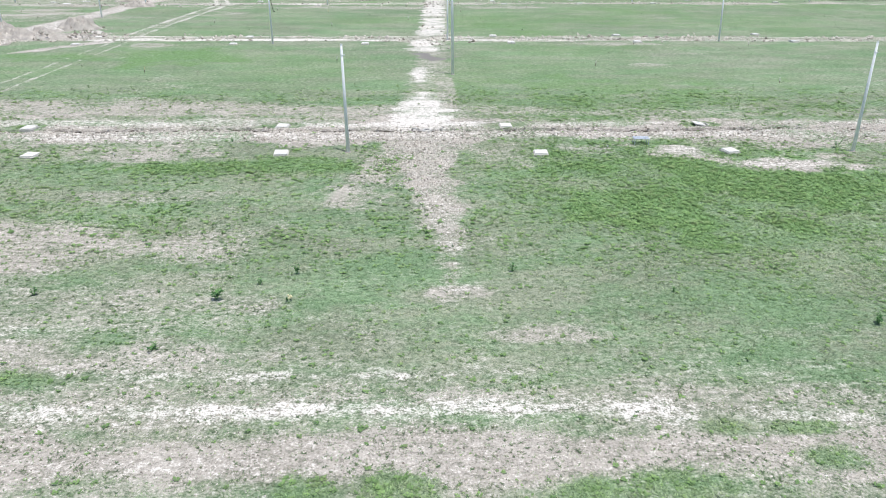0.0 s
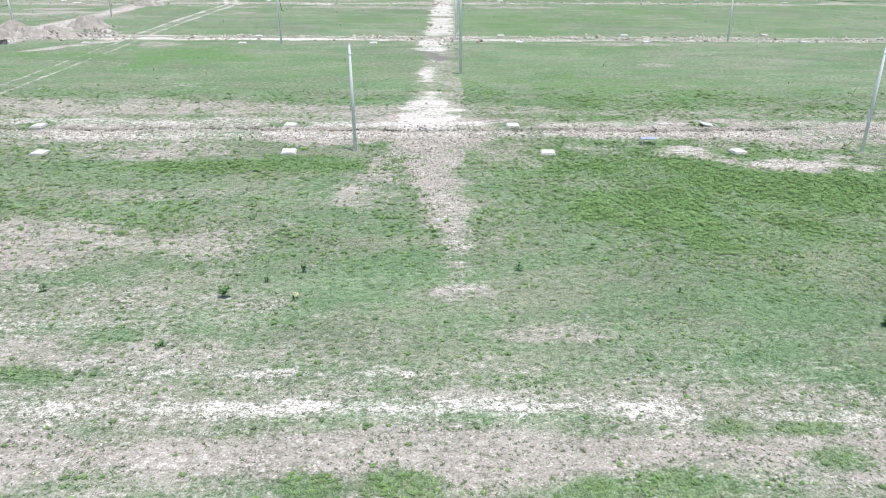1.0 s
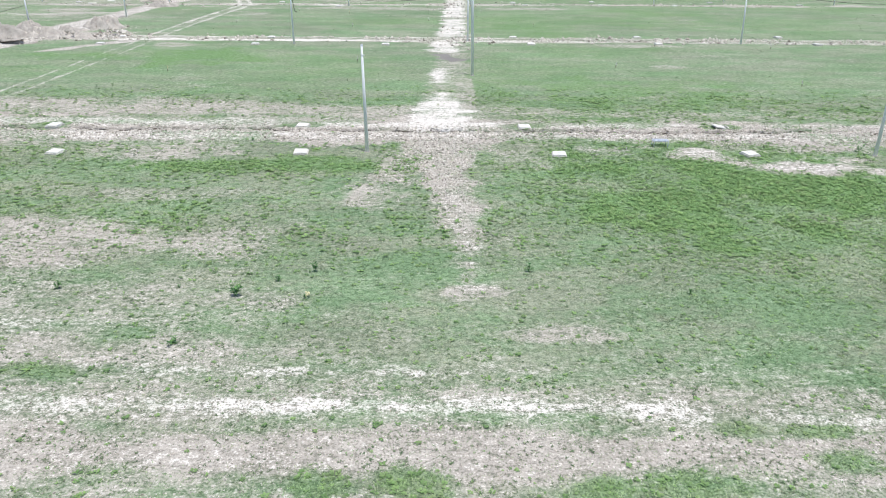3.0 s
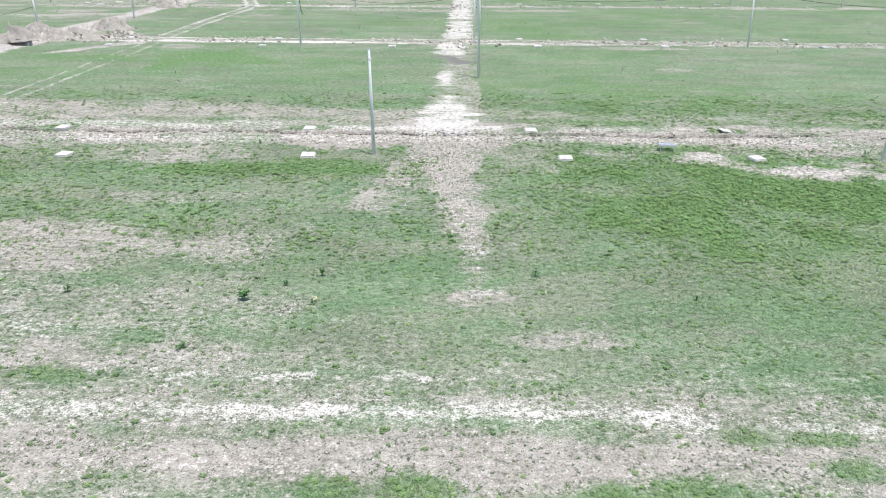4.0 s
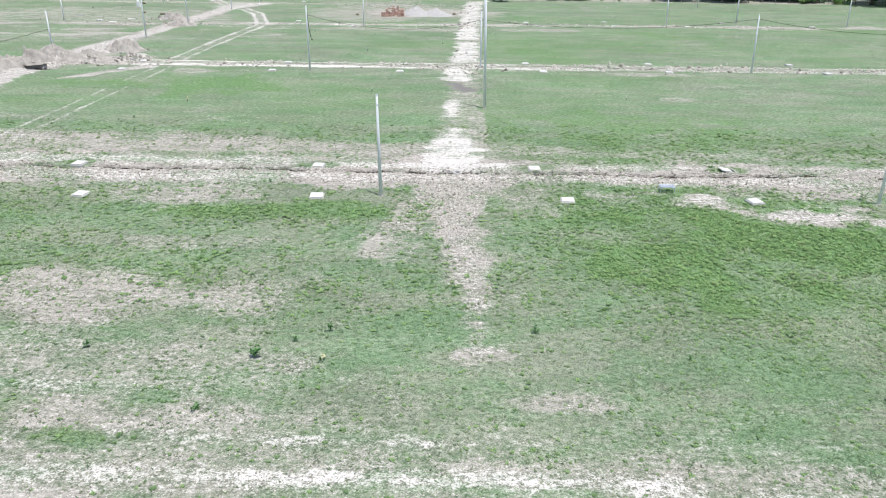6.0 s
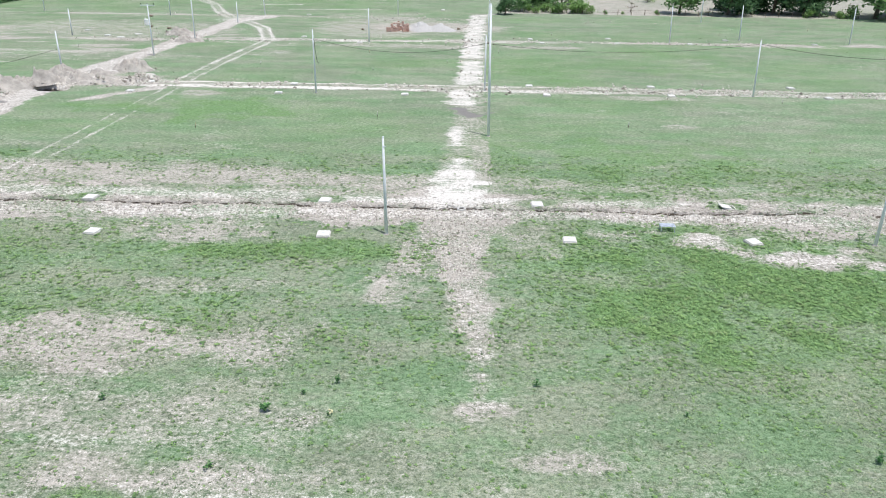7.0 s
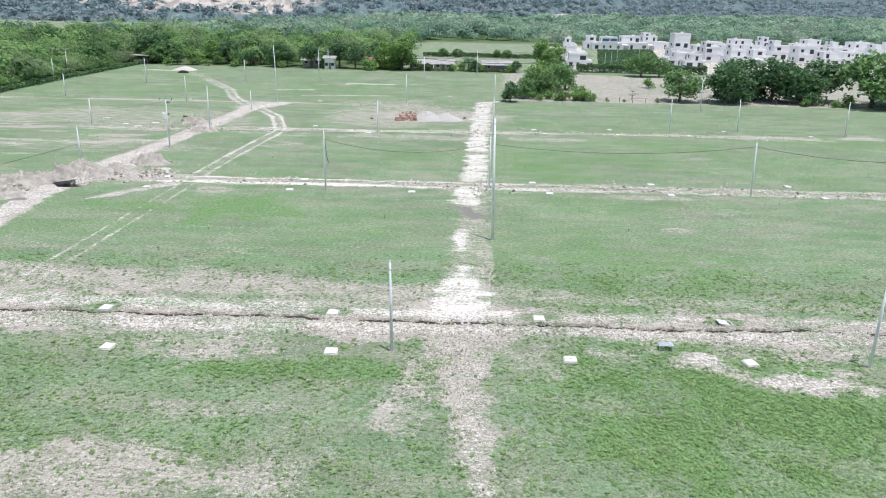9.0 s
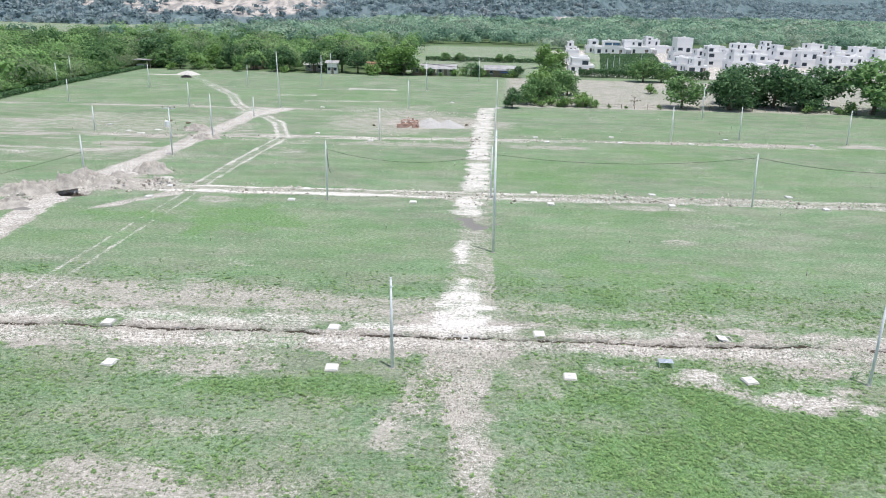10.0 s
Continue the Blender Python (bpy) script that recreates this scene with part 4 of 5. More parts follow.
man = thing("manhole", pose(-0.55, 49.85, 0.05), "round pale concrete manhole ring standing open beside the trench", "manhole")
part("ring", ring_mesh(0.2, 0.32, 0.14), M_CONCRETE, man, smooth_faces=False)
# solid plug, coloured as the shade of an open shaft
bm = bmesh.new()
tube(bm, (0, 0, -0.25), (0, 0, 0.05), 0.21, 0.21, 24)
part("shade_fill", bm, M_DARK, man, "near-black plug as the shade down the shaft")

bench = thing("plastic_bench", pose(13.05, 46.75, 0, 0, 0, -2), "small grey-blue plastic bench standing on the grass", "bench")
for y in (-0.3, -0.14, 0.02, 0.18):
    part("slat", boxes((-0.5, 0.5, y, y + 0.11, 0.4, 0.44), bevel=0.012), M_PLASTIC, bench)
for x in (-0.46, 0.42):
    part("leg_frame", boxes((x, x + 0.04, -0.3, -0.26, -0.05, 0.4), (x, x + 0.04, 0.24, 0.28, -0.05, 0.4), (x, x + 0.04, -0.26, 0.24, 0.36, 0.4), bevel=0.006), M_PLASTIC, bench)


def weed(x, y, h, spread, leaves, seed, flower=False):
    """A broad-leaved weed: a few stems with leaves to the tips."""
    g = random.Random(seed)
    w = thing("weed", pose(x, y, height(x, y)), "yellow-flowered weed in the turf" if flower else "small leafy green weed standing in the turf", "weed", "weeds in the turf")
    bm, lv = bmesh.new(), bmesh.new()
    for s in range(max(3, leaves // 9)):
        a1 = g.uniform(0, 6.28)
        tip = Vector((spread * g.uniform(0.1, 0.6) * math.cos(a1), spread * g.uniform(0.1, 0.6) * math.sin(a1), h * g.uniform(0.6, 1)))
        tube(bm, (0, 0, -0.03), tip, 0.012, 0.005, 5)
        for k in range(9):
            p = tip * g.uniform(0.25, 1.05)
            a2, l = g.uniform(0, 6.28), h * g.uniform(0.18, 0.36)
            d = Vector((math.cos(a2), math.sin(a2), g.uniform(-0.2, 0.7))).normalized() * l
            sd = d.cross(Vector((0, 0, 1))).normalized() * l * 0.32
            lift = Vector((0, 0, 0.05 * l))
            vs = [lv.verts.new(q) for q in (p, p + d * 0.5 + sd + lift, p + d, p + d * 0.5 - sd + lift)]
            lv.faces.new(vs)
    part("stem", bm, M_WEED, w)
    part("leaves", lv, M_WEED, w)
    if flower:
        fb = bmesh.new()
        for k in range(7):
            a3 = g.uniform(0, 6.28)
            bmesh.ops.create_icosphere(fb, subdivisions=1, radius=0.05, matrix=Matrix.Translation((spread * 0.6 * math.cos(a3), spread * 0.6 * math.sin(a3), h * g.uniform(0.6, 1.1))))
        part("flowers", fb, M_YELLOW, w, "pale yellow flower heads")
    return w


for k, (x, y, h, s) in enumerate(((-8.9, 26.0, 0.55, 0.55), (-10.2, 22.5, 0.36, 0.45), (2.5, 28.2, 0.36, 0.3), (-15.8, 26.5, 0.36, 0.32), (-7.5, 27.2, 0.3, 0.28), (-6.2, 28.1, 0.42, 0.28),
                                  (5.4, 22.9, 0.16, 0.4), (8.5, 26.2, 0.26, 0.2), (15.05, 23.6, 0.5, 0.5), (-11.2, 26.6, 0.16, 0.14), (-0.95, 32.2, 0.2, 0.24), (25.5, 46.0, 0.5, 0.5), (7.3, 45.9, 0.25, 0.3), (-31, 43.5, 0.5, 0.35), (-13, 47.6, 0.3, 0.4))):
    weed(x, y, h, s, 36, k)
weed(-6.2, 25.8, 0.22, 0.2, 27, 50, True)


def stake(x, y, h, yellow=False):
    s = thing("survey_stake", pose(x, y, -0.05, random.uniform(-5, 5), random.uniform(-5, 5), random.uniform(0, 90)), "short white-topped wooden survey stake in the grass", "stake", "survey stakes on the lots")
    part("post", boxes((-0.025, 0.025, -0.025, 0.025, 0, h * 0.5), bevel=0.004), M_WOOD, s)
    part("painted_top", boxes((-0.03, 0.03, -0.03, 0.03, h * 0.5, h), bevel=0.004), M_YELLOW if yellow else M_STAKE, s)
    return s


for k, (x, y) in enumerate(((-19.3, 44.6), (-20.5, 57.5), (10.7, 45.9), (-3.2, 46.2), (16.5, 74.5), (31, 66), (-26, 71), (-9, 77), (-12, 103), (-28, 106), (-2, 110), (-14, 118), (24, 88), (37, 87),
                              (6, 120), (-22, 121), (-70, 131), (-77, 118), (-59, 118), (-9, 173), (-24, 160), (-33, 178), (-70, 178), (-82, 165), (17, 142), (30, 146), (49, 146), (54, 154), (-52, 133), (-55, 140), (18, 184), (70, 156))):
    stake(x, y, 0.55 if y > 60 else 0.22, k % 5 == 1)


# ---- heaps, bricks and site litter along the far streets ----
def heap(name, x, y, rx, ry, h, material, label, category, seed, rough=0.35, turn=0.0, peak=False):
    """A loose heap: a lumpy cone with a ragged foot."""
    n, m = 56, 22
    a = np.linspace(0, 2 * np.pi, n, endpoint=False)
    r = np.linspace(0, 1, m)
    A, R = np.meshgrid(a, r)
    edge = 0.75 + 0.5 * fbm(np.cos(A) * 2 + seed, np.sin(A) * 2, 0.8, 3, seed)
    X, Y = np.cos(A) * R * rx * edge, np.sin(A) * R * ry * edge
    ridge = 1 - 2 * np.abs(fbm(X + seed * 7, Y, 0.55, 4, seed) - 0.5)
    Z = h * ((1 - R ** 1.15) if peak else (1 - R * R) ** 0.9) * (1 - rough + 1.3 * rough * ridge ** 3) + h * 0.55 * rough * (fbm(X, Y, 2.2, 3, seed + 2) - 0.5) * (1 - R ** 3) - 0.12 * R ** 4
    idx = np.arange(n * m).reshape(m, n)
    f = np.stack([idx[:-1], np.roll(idx[:-1], -1, 1), np.roll(idx[1:], -1, 1), idx[1:]], -1).reshape(-1, 4)
    me = mesh_np(name, np.stack([X, Y, Z], -1).reshape(-1, 3), f, material, True)
    ob = new(name, me)
    ob.matrix_world = pose(x, y, 0, 0, 0, turn)
    return tagged(ob, label, category, "heaps of dug soil" if material is M_SOIL else "")


SOILTXT = "heap of grey-brown dug soil beside the street"
for k, (x, y, rx, ry, h, tn) in enumerate(((-54.0, 87.0, 3.4, 2.4, 1.3, 20), (-51.5, 90.5, 3.2, 2.2, 1.5, 60), (-47.8, 92.4, 2.6, 1.8, 1.0, 10), (-50.2, 95.2, 2.6, 1.5, 1.2, 30), (-44.2, 91.6, 3.0, 1.3, 0.6, 0),
                                            (-43.3, 100.2, 3.0, 1.9, 1.3, 0), (-52.5, 81.5, 2.6, 2.0, 0.7, 70), (-46.5, 97, 2.2, 1.4, 0.8, 40), (-53.6, 77, 2.4, 1.6, 0.5, 80), (-48.5, 134, 3.0, 1.6, 1.1, 0), (-44.5, 126, 2.6, 1.2, 0.8, 10))):
    heap("soil_mound", x, y, rx, ry, h, M_SOIL, SOILTXT, "soil heap", k + 1, 0.85, tn)
heap("gravel_heap", -7.2, 145.8, 3.4, 2.6, 1.6, M_GRAVEL, "heap of grey gravel on the field", "gravel heap", 21, 0.25, 0, True)
heap("gravel_heap", -3.4, 146, 3.0, 2.4, 1.4, M_GRAVEL, "lower heap of grey gravel on the field", "gravel heap", 22, 0.25, 0, True)
heap("sand_heap", -84.5, 230.5, 4.2, 2.2, 1.25, M_SAND, "white sand heap at the field's far edge", "sand heap", 23, 0.15, 0, True)
heap("tarp_heap", -82.0, 222, 2.0, 0.9, 0.8, M_CABLE, "black tarpaulin thrown over a heap", "tarpaulin", 25, 0.3)
for k, (x, y) in enumerate(((-45.6, 98.4), (-40.2, 96.8))):
    heap("rubble", x, y, 1.0, 0.6, 0.3, M_SAND, "pale rubble lying beside the street", "rubble", 40 + k, 0.3)


def spoil_lumps(count, seed):
    """Broken lumps of earth rolled off the heaps."""
    g = np.random.default_rng(seed)
    mid = np.array(((-51.5, 90.5), (-48, 92.6), (-50, 95), (-44, 91.8), (-43.3, 100.2), (-53, 84), (-40, 93.5), (-48.5, 134)))
    c = mid[g.integers(0, len(mid), count)] + g.normal(0, 1.5, (count, 2))
    s = 0.06 + 0.3 * g.random(count) ** 3
    base = np.array([(1, 0, 0), (-1, 0, 0), (0, 1, 0), (0, -1, 0), (0, 0, 1), (0, 0, -1)], float)
    tri = np.array([(0, 2, 4), (2, 1, 4), (1, 3, 4), (3, 0, 4), (2, 0, 5), (1, 2, 5), (3, 1, 5), (0, 3, 5)])
    dist = np.sqrt(((c[:, None] - mid[None]) ** 2).sum(-1)).min(1)
    v = base[None] * (0.6 + 0.7 * g.random((count, 6, 1))) * s[:, None, None]
    v[..., :2] += c[:, None]
    v[..., 2] += (0.75 * np.exp(-(dist / 1.2) ** 2) * (c[:, 1] < 99) + 0.05)[:, None]
    f = (tri[None] + 6 * np.arange(count)[:, None, None]).reshape(-1, 3)
    return tagged(new("spoil_lumps", mesh_np("spoil_lumps", v.reshape(-1, 3), f, M_BITS)), "broken lumps of earth lying on the soil heaps", "soil clods", kind="stuff")


spoil_lumps(520, 77)


def brick_stack(x, y, w, d, h, turn):
    st = thing("brick_stack", pose(x, y, 0, 0, 0, turn), "rough stack of red clay building blocks", "brick stack", "stacks of bricks")
    me = bpy.data.meshes.new("brick")
    bm = boxes((-0.2, 0.2, -0.1, 0.1, -0.1, 0.1), bevel=0.012)
    bm.to_mesh(me)
    bm.free()
    me.materials.append(M_BRICK)
    for iz in range(int(h / 0.205)):
        for ix in range(int(w / 0.42)):
            for iy in range(int(d / 0.215)):
                if (ix in (0, int(w / 0.42) - 1) or iy in (0, int(d / 0.215) - 1) or iz == int(h / 0.205) - 1) and random.random() > 0.06 + 0.12 * iz:
                    ob = new("brick", me)
                    ob.parent = st
                    ob.matrix_basis = pose((ix + 0.5) * 0.42 - w / 2 + random.uniform(-0.02, 0.02), (iy + 0.5) * 0.215 - d / 2, 0.1 + iz * 0.204, 0, 0, random.uniform(-4, 4))
    return st


brick_stack(-11.9, 144.6, 1.7, 1.1, 1.5, 8)
brick_stack(-10.5, 145.8, 2.1, 1.1, 1.9, -6)
brick_stack(-12.4, 143.2, 2.1, 0.7, 0.9, 4)
brick_stack(-9.9, 143.6, 1.3, 0.9, 1.3, 15)
for x, y, r in ((-46.5, 97.6, 10), (-55.5, 133, 0), (-57, 129, 30)):
    t = thing("white_board", pose(x, y, 0.06, 3, 0, r), "loose white board lying on the soil", "board")
    part("panel", boxes((-0.6, 0.6, -0.35, 0.35, 0, 0.06), bevel=0.01), M_LID, t)
for x, y in ((-57, 143), (-53, 141), (-18, 144.5), (0, 148), (-63, 159)):
    t = thing("sack", pose(x, y, 0, 0, 0, random.uniform(0, 180)), "dark filled sack lying on the field", "sack")
    part("body", boxes((-0.4, 0.4, -0.25, 0.25, -0.02, 0.3), bevel=0.1), M_WOOD, t, smooth_faces=True)
    part("neck", boxes((0.4, 0.55, -0.1, 0.1, 0.05, 0.2), bevel=0.03), M_WOOD, t)

# ---- trees ----
def crown_mesh(name, lobes, clumps, leaves, leaf, material, seed):
    """Leaf quads in clumps on the shells of several lobes (x, y, z, rx, ry, rz): gaps and an uneven outline."""
    g = np.random.default_rng(seed)
    P = []
    for x, y, z, rx, ry, rz in lobes:
        k = int(clumps * rx * rz)
        d = g.normal(size=(k, 3))
        d[:, 2] = np.where(g.random(k) < 0.68, np.abs(d[:, 2]), -0.9 * np.abs(d[:, 2]))
        d /= np.linalg.norm(d, axis=1)[:, None]
        r = 0.62 + 0.45 * g.random(k)
        P.append(np.array([x, y, z]) + d * r[:, None] * np.array([rx, ry, rz]))
    c = np.concatenate(P)
    p = np.repeat(c, leaves, 0) + g.normal(size=(len(c) * leaves, 3)) * leaf * np.array([1.3, 1.3, 0.9])
    n = len(p)
    u = g.normal(size=(n, 3))
    u[:, 2] *= 0.55
    u /= np.linalg.norm(u, axis=1)[:, None]
    w = np.cross(u, g.normal(size=(n, 3)) + np.array([0, 0, 1.5]))
    w /= np.linalg.norm(w, axis=1)[:, None]
    s = leaf * (0.6 + 0.7 * g.random(n))[:, None]
    quad = np.stack([p - u * s, p + w * s * 0.6, p + u * s, p - w * s * 0.6], 1).reshape(-1, 3)
    return mesh_np(name, quad, np.arange(len(quad)).reshape(-1, 4), material)


def make_tree(h, spread, material, seed, leaf=0.3, clumps=9, label="broad green tree with a rounded uneven crown", lobes_n=7, low=0.22, category="tree", top=0.72):
    g = random.Random(seed)
    tree = thing("tree", pose(0, 0, 0), label, category)
    lobes = [(0, 0, h * top, spread * 0.55, spread * 0.55, h * 0.27)]
    for k in range(lobes_n):
        a0 = 6.283 * k / lobes_n + g.uniform(-0.4, 0.4)
        r = spread * g.uniform(0.45, 0.68)
        lobes.append((r * math.cos(a0), r * math.sin(a0), h * g.uniform(low, top), spread * g.uniform(0.3, 0.46), spread * g.uniform(0.3, 0.46), h * g.uniform(0.14, 0.24)))
    bm = bmesh.new()
    tr = max(0.06, h * 0.028)
    fork = Vector((g.uniform(-0.2, 0.2), g.uniform(-0.2, 0.2), h * 0.34))
    tube(bm, (0, 0, -0.2), fork, tr * 1.4, tr, 8)
    for x, y, z, rx, ry, rz in lobes:
        mid = fork.lerp(Vector((x, y, z)), 0.55) + Vector((0, 0, h * 0.04))
        tube(bm, fork, mid, tr * 0.6, tr * 0.35, 6)
        tube(bm, mid, (x, y, z + rz * 0.3), tr * 0.35, tr * 0.1, 5)
    part("trunk", bm, M_BARK, tree)
    part("crown", crown_mesh("crown", lobes, clumps, 7, leaf, material, seed), material, tree)
    return tree


def plant(tree, x, y, s, turn, sz=1.0):
    m = pose(x, y, 0, 0, 0, turn) @ Matrix.Diagonal((s, s, s * sz, 1))
    return copy_thing(tree, m)


# the trees round the dry paddock
dense = make_tree(4.6, 2.4, M_LEAF_DARK, 1, 0.22, 42, "small dense dark-green tree at the lane's end", 8, 0.25)
dense.matrix_world = pose(10.6, 175.6, 0)
wide = make_tree(8.0, 5.0, M_LEAF_DARK, 2, 0.34, 15, "wide dark-green mango-like tree by the dry paddock", 11, 0.13)
wide.matrix_world = pose(63.5, 184, 0) @ Matrix.Diagonal((1.2, 1.2, 1.15, 1))
for x, y, s, t in ((76, 189, 1.15, 40), (88.5, 193, 1.1, 130), (70, 193, 1.1, 250), (82, 186, 0.9, 300)):
    plant(wide, x, y, s, t)
green = make_tree(7.0, 4.4, M_LEAF, 3, 0.32, 14, "spreading green tree beside the paddock", 9, 0.16)
green.matrix_world = pose(52.2, 184.5, 0) @ Matrix.Diagonal((1.15, 1.15, 1.1, 1))
for x, y, s, t in ((97, 182, 1.7, 30), (107, 187, 1.7, 100), (57, 246, 1.0, 200), (104, 178, 1.2, 260), (63, 247, 0.8, 20)):
    plant(green, x, y, s, t)
light = make_tree(8.0, 3.8, M_LEAF_BRIGHT, 4, 0.34, 14, "light-green leafy tree at the field's edge", 9, 0.15)
light.matrix_world = pose(19, 193, 0)
mixed = make_tree(7.2, 3.4, M_LEAF, 5, 0.32, 15, "green hedgerow tree with an open crown", 9, 0.14)
mixed.matrix_world = pose(24, 197, 0)
for x, y, s, t in ((16.5, 188, 0.85, 80), (27, 203, 0.95, 200), (29, 247, 0.75, 45), (14.6, 183, 0.7, 20), (20, 188, 0.85, 120)):
    plant(mixed, x, y, s, t)
for x, y, s, t in ((21, 205, 0.75, 10), (25, 216, 0.7, 140), (30, 236, 0.6, 90), (29, 262, 0.9, 40), (33, 275, 1.0, 100), (30, 290, 1.1, 10), (-20, 248, 1.35, 70), (-26, 250, 1.1, 150)):
    plant(light, x, y, s, t)
shrub = make_tree(2.6, 1.3, M_LEAF_BRIGHT, 6, 0.2, 26, "scrubby light-green shrub on the paddock's edge", 8, 0.08, "shrub", 0.55)
shrub.matrix_world = pose(26.5, 180.5, 0)
for x, y, s, t in ((28.6, 180.2, 1.35, 40), (24.2, 181, 0.9, 100), (30.5, 180.6, 0.9, 210), (22, 180, 0.7, 20), (51.5, 213, 1.3, 0), (18, 179.6, 0.75, 60), (38, 180.2, 0.35, 30), (88, 180.5, 0.8, 0)):
    plant(shrub, x, y, s, t)
dryshrub = make_tree(2.8, 1.6, leaf_material("dry_twigs", (0.12, 0.1, 0.06), (0.2, 0.18, 0.1), (0.25, 0.2, 0.13)), 8, 0.13, 5, "sparse dry shrub on the paddock", 7, 0.3, "shrub")
dryshrub.matrix_world = pose(41, 186, 0)
# the row of trees behind the field
raised = make_tree(8.2, 4.0, M_LEAF_DARK, 14, 0.3, 15, "dark-green tree with a raised crown behind the field", 9, 0.42)
raised.matrix_world = pose(-60, 249, 0)
g0 = random.Random(11)
x = -104.0
while x < 18:
    if -19 < x < 18:
        plant(shrub, x, 252 + g0.uniform(-1, 4), g0.uniform(0.6, 1.3), g0.uniform(0, 360))
        x += g0.uniform(2.0, 5.0)
        continue
    tree = g0.choice((mixed, raised, raised, wide, light, raised, green))
    plant(tree, x, 248 + g0.uniform(-2, 9), g0.uniform(0.6, 1.1), g0.uniform(0, 360), g0.uniform(0.85, 1.15))
    if g0.random() < 0.22:
        plant(shrub, x + g0.uniform(-3, 3), 246 + g0.uniform(-1.5, 3), g0.uniform(0.8, 1.7), g0.uniform(0, 360))
    x += g0.uniform(2.6, 5.6)


def forest(name, spots, leaf, per, seed, label, material=None):
    """Far woodland: lumpy crowns of leaf clumps round an inner mass coloured darker as shade, joined into one object.
    """
    g = np.random.default_rng(seed)
    spots = np.asarray(spots)
    n = len(spots)
    c = np.repeat(spots, per, 0)
    d = g.normal(size=(n * per, 3))
    d[:, 2] = np.abs(d[:, 2]) - 0.25
    d /= np.linalg.norm(d, axis=1)[:, None]
    R, H, B = c[:, 2], c[:, 3], c[:, 4]
    lump = 0.55 + 0.75 * vnoise(c[:, 0] * 3 + d[:, 0] * 2.6, c[:, 1] * 3 + d[:, 1] * 2.6 + d[:, 2] * 2, 1.0, 3)
    p = np.stack([c[:, 0] + d[:, 0] * R * lump, c[:, 1] + d[:, 1] * R * lump, B + H * 0.5 + d[:, 2] * H * 0.5 * lump], -1) + g.normal(size=(n * per, 3)) * leaf * 0.4
    face = d + np.array([0, 0, 0.15]) + 0.3 * g.normal(size=p.shape)
    face /= np.linalg.norm(face, axis=1)[:, None]
    u = np.cross(face, g.normal(size=p.shape))
    u /= np.linalg.norm(u, axis=1)[:, None]
    w = np.cross(face, u)
    s = (leaf * (0.6 + 0.8 * g.random(n * per)) * (0.6 + R / 8))[:, None]
    q = np.stack([p - u * s, p + w * s * 0.75, p + u * s, p - w * s * 0.75], 1).reshape(-1, 3)
    base = np.array([(1, 0, 0), (0, 1, 0), (-1, 0, 0), (0, -1, 0)], float)
    core = np.concatenate([base * np.array([0.5, 0.5, 1]), base @ np.array([[0.3, 0.3, 0], [-0.3, 0.3, 0], [0, 0, 1]])])
    core[:4, 2], core[4:, 2] = 0.3, 0.68
    v2 = np.stack([spots[:, None, 0] + core[None, :, 0] * spots[:, None, 2], spots[:, None, 1] + core[None, :, 1] * spots[:, None, 2], spots[:, None, 4] + core[None, :, 2] * spots[:, None, 3]], -1).reshape(-1, 3)
    f2 = np.array([(0, 1, 5, 4), (1, 2, 6, 5), (2, 3, 7, 6), (3, 0, 4, 7), (4, 5, 6, 7)])
    f2 = (f2[None] + 8 * np.arange(n)[:, None, None]).reshape(-1, 4) + len(q)
    faces = np.concatenate([np.arange(len(q)).reshape(-1, 4), f2])
    me = mesh_np(name, np.concatenate([q, v2]), faces, material or M_FOREST)
    tone = g.random(n)
    # lower tone on the inner mass: the crown's inner shade as colour
    tone = np.concatenate([np.repeat(tone, per * 4), np.repeat(tone * 0.7, 8)]).astype(np.float32)
    me.attributes.new("tone", "FLOAT", "POINT").data.foreach_set("value", tone)
    return tagged(new(name, me), label, "woods", kind="stuff")


def open_land(x, y):
    """Where no wood stands past the field: paddock, pastures, houses."""
    m = (x > 10) & (x < 140) & (y < 250)
    m |= (x > -22) & (x < 37) & (y > 250) & (y < 440)
    m |= (x > 34) & (y > 250) & (y < np.minimum(362 + 0.7 * x, 452)) & (x < 520)
    m |= (x > 90) & (x < 270) & (y > 835) & (y < 880)
    return m


def foot_line(x):
    """How far off the hills begin."""
    return 575 + 1.1 * np.clip(x + 260, 0, 160) + 0.55 * np.clip(x + 100, 0, 100) + 1.0 * np.clip(x, 0, 700)


def spread(count, y0, y1, seed, r0, r1, h0, h1):
    g = np.random.default_rng(seed)
    y = y0 + (y1 - y0) * g.random(count) ** 0.8
    x = -1.5 + (g.random(count) * 2 - 1) * (y * 0.66 + 15)
    ok = ((y > 254) | (x < -107.5)) & ~open_land(x, y) & (y < np.minimum(375 + 3.2 * np.clip(x + 190, 0, 900) + 12 * np.sin(0.07 * x), foot_line(x) - 8))
    x, y = x[ok], y[ok]
    s = g.random(len(x))
    return np.stack([x, y, r0 + (r1 - r0) * s ** 1.5, h0 + (h1 - h0) * (0.55 * s + 0.6 * g.random(len(x)) ** 1.5), np.zeros(len(x))], -1)


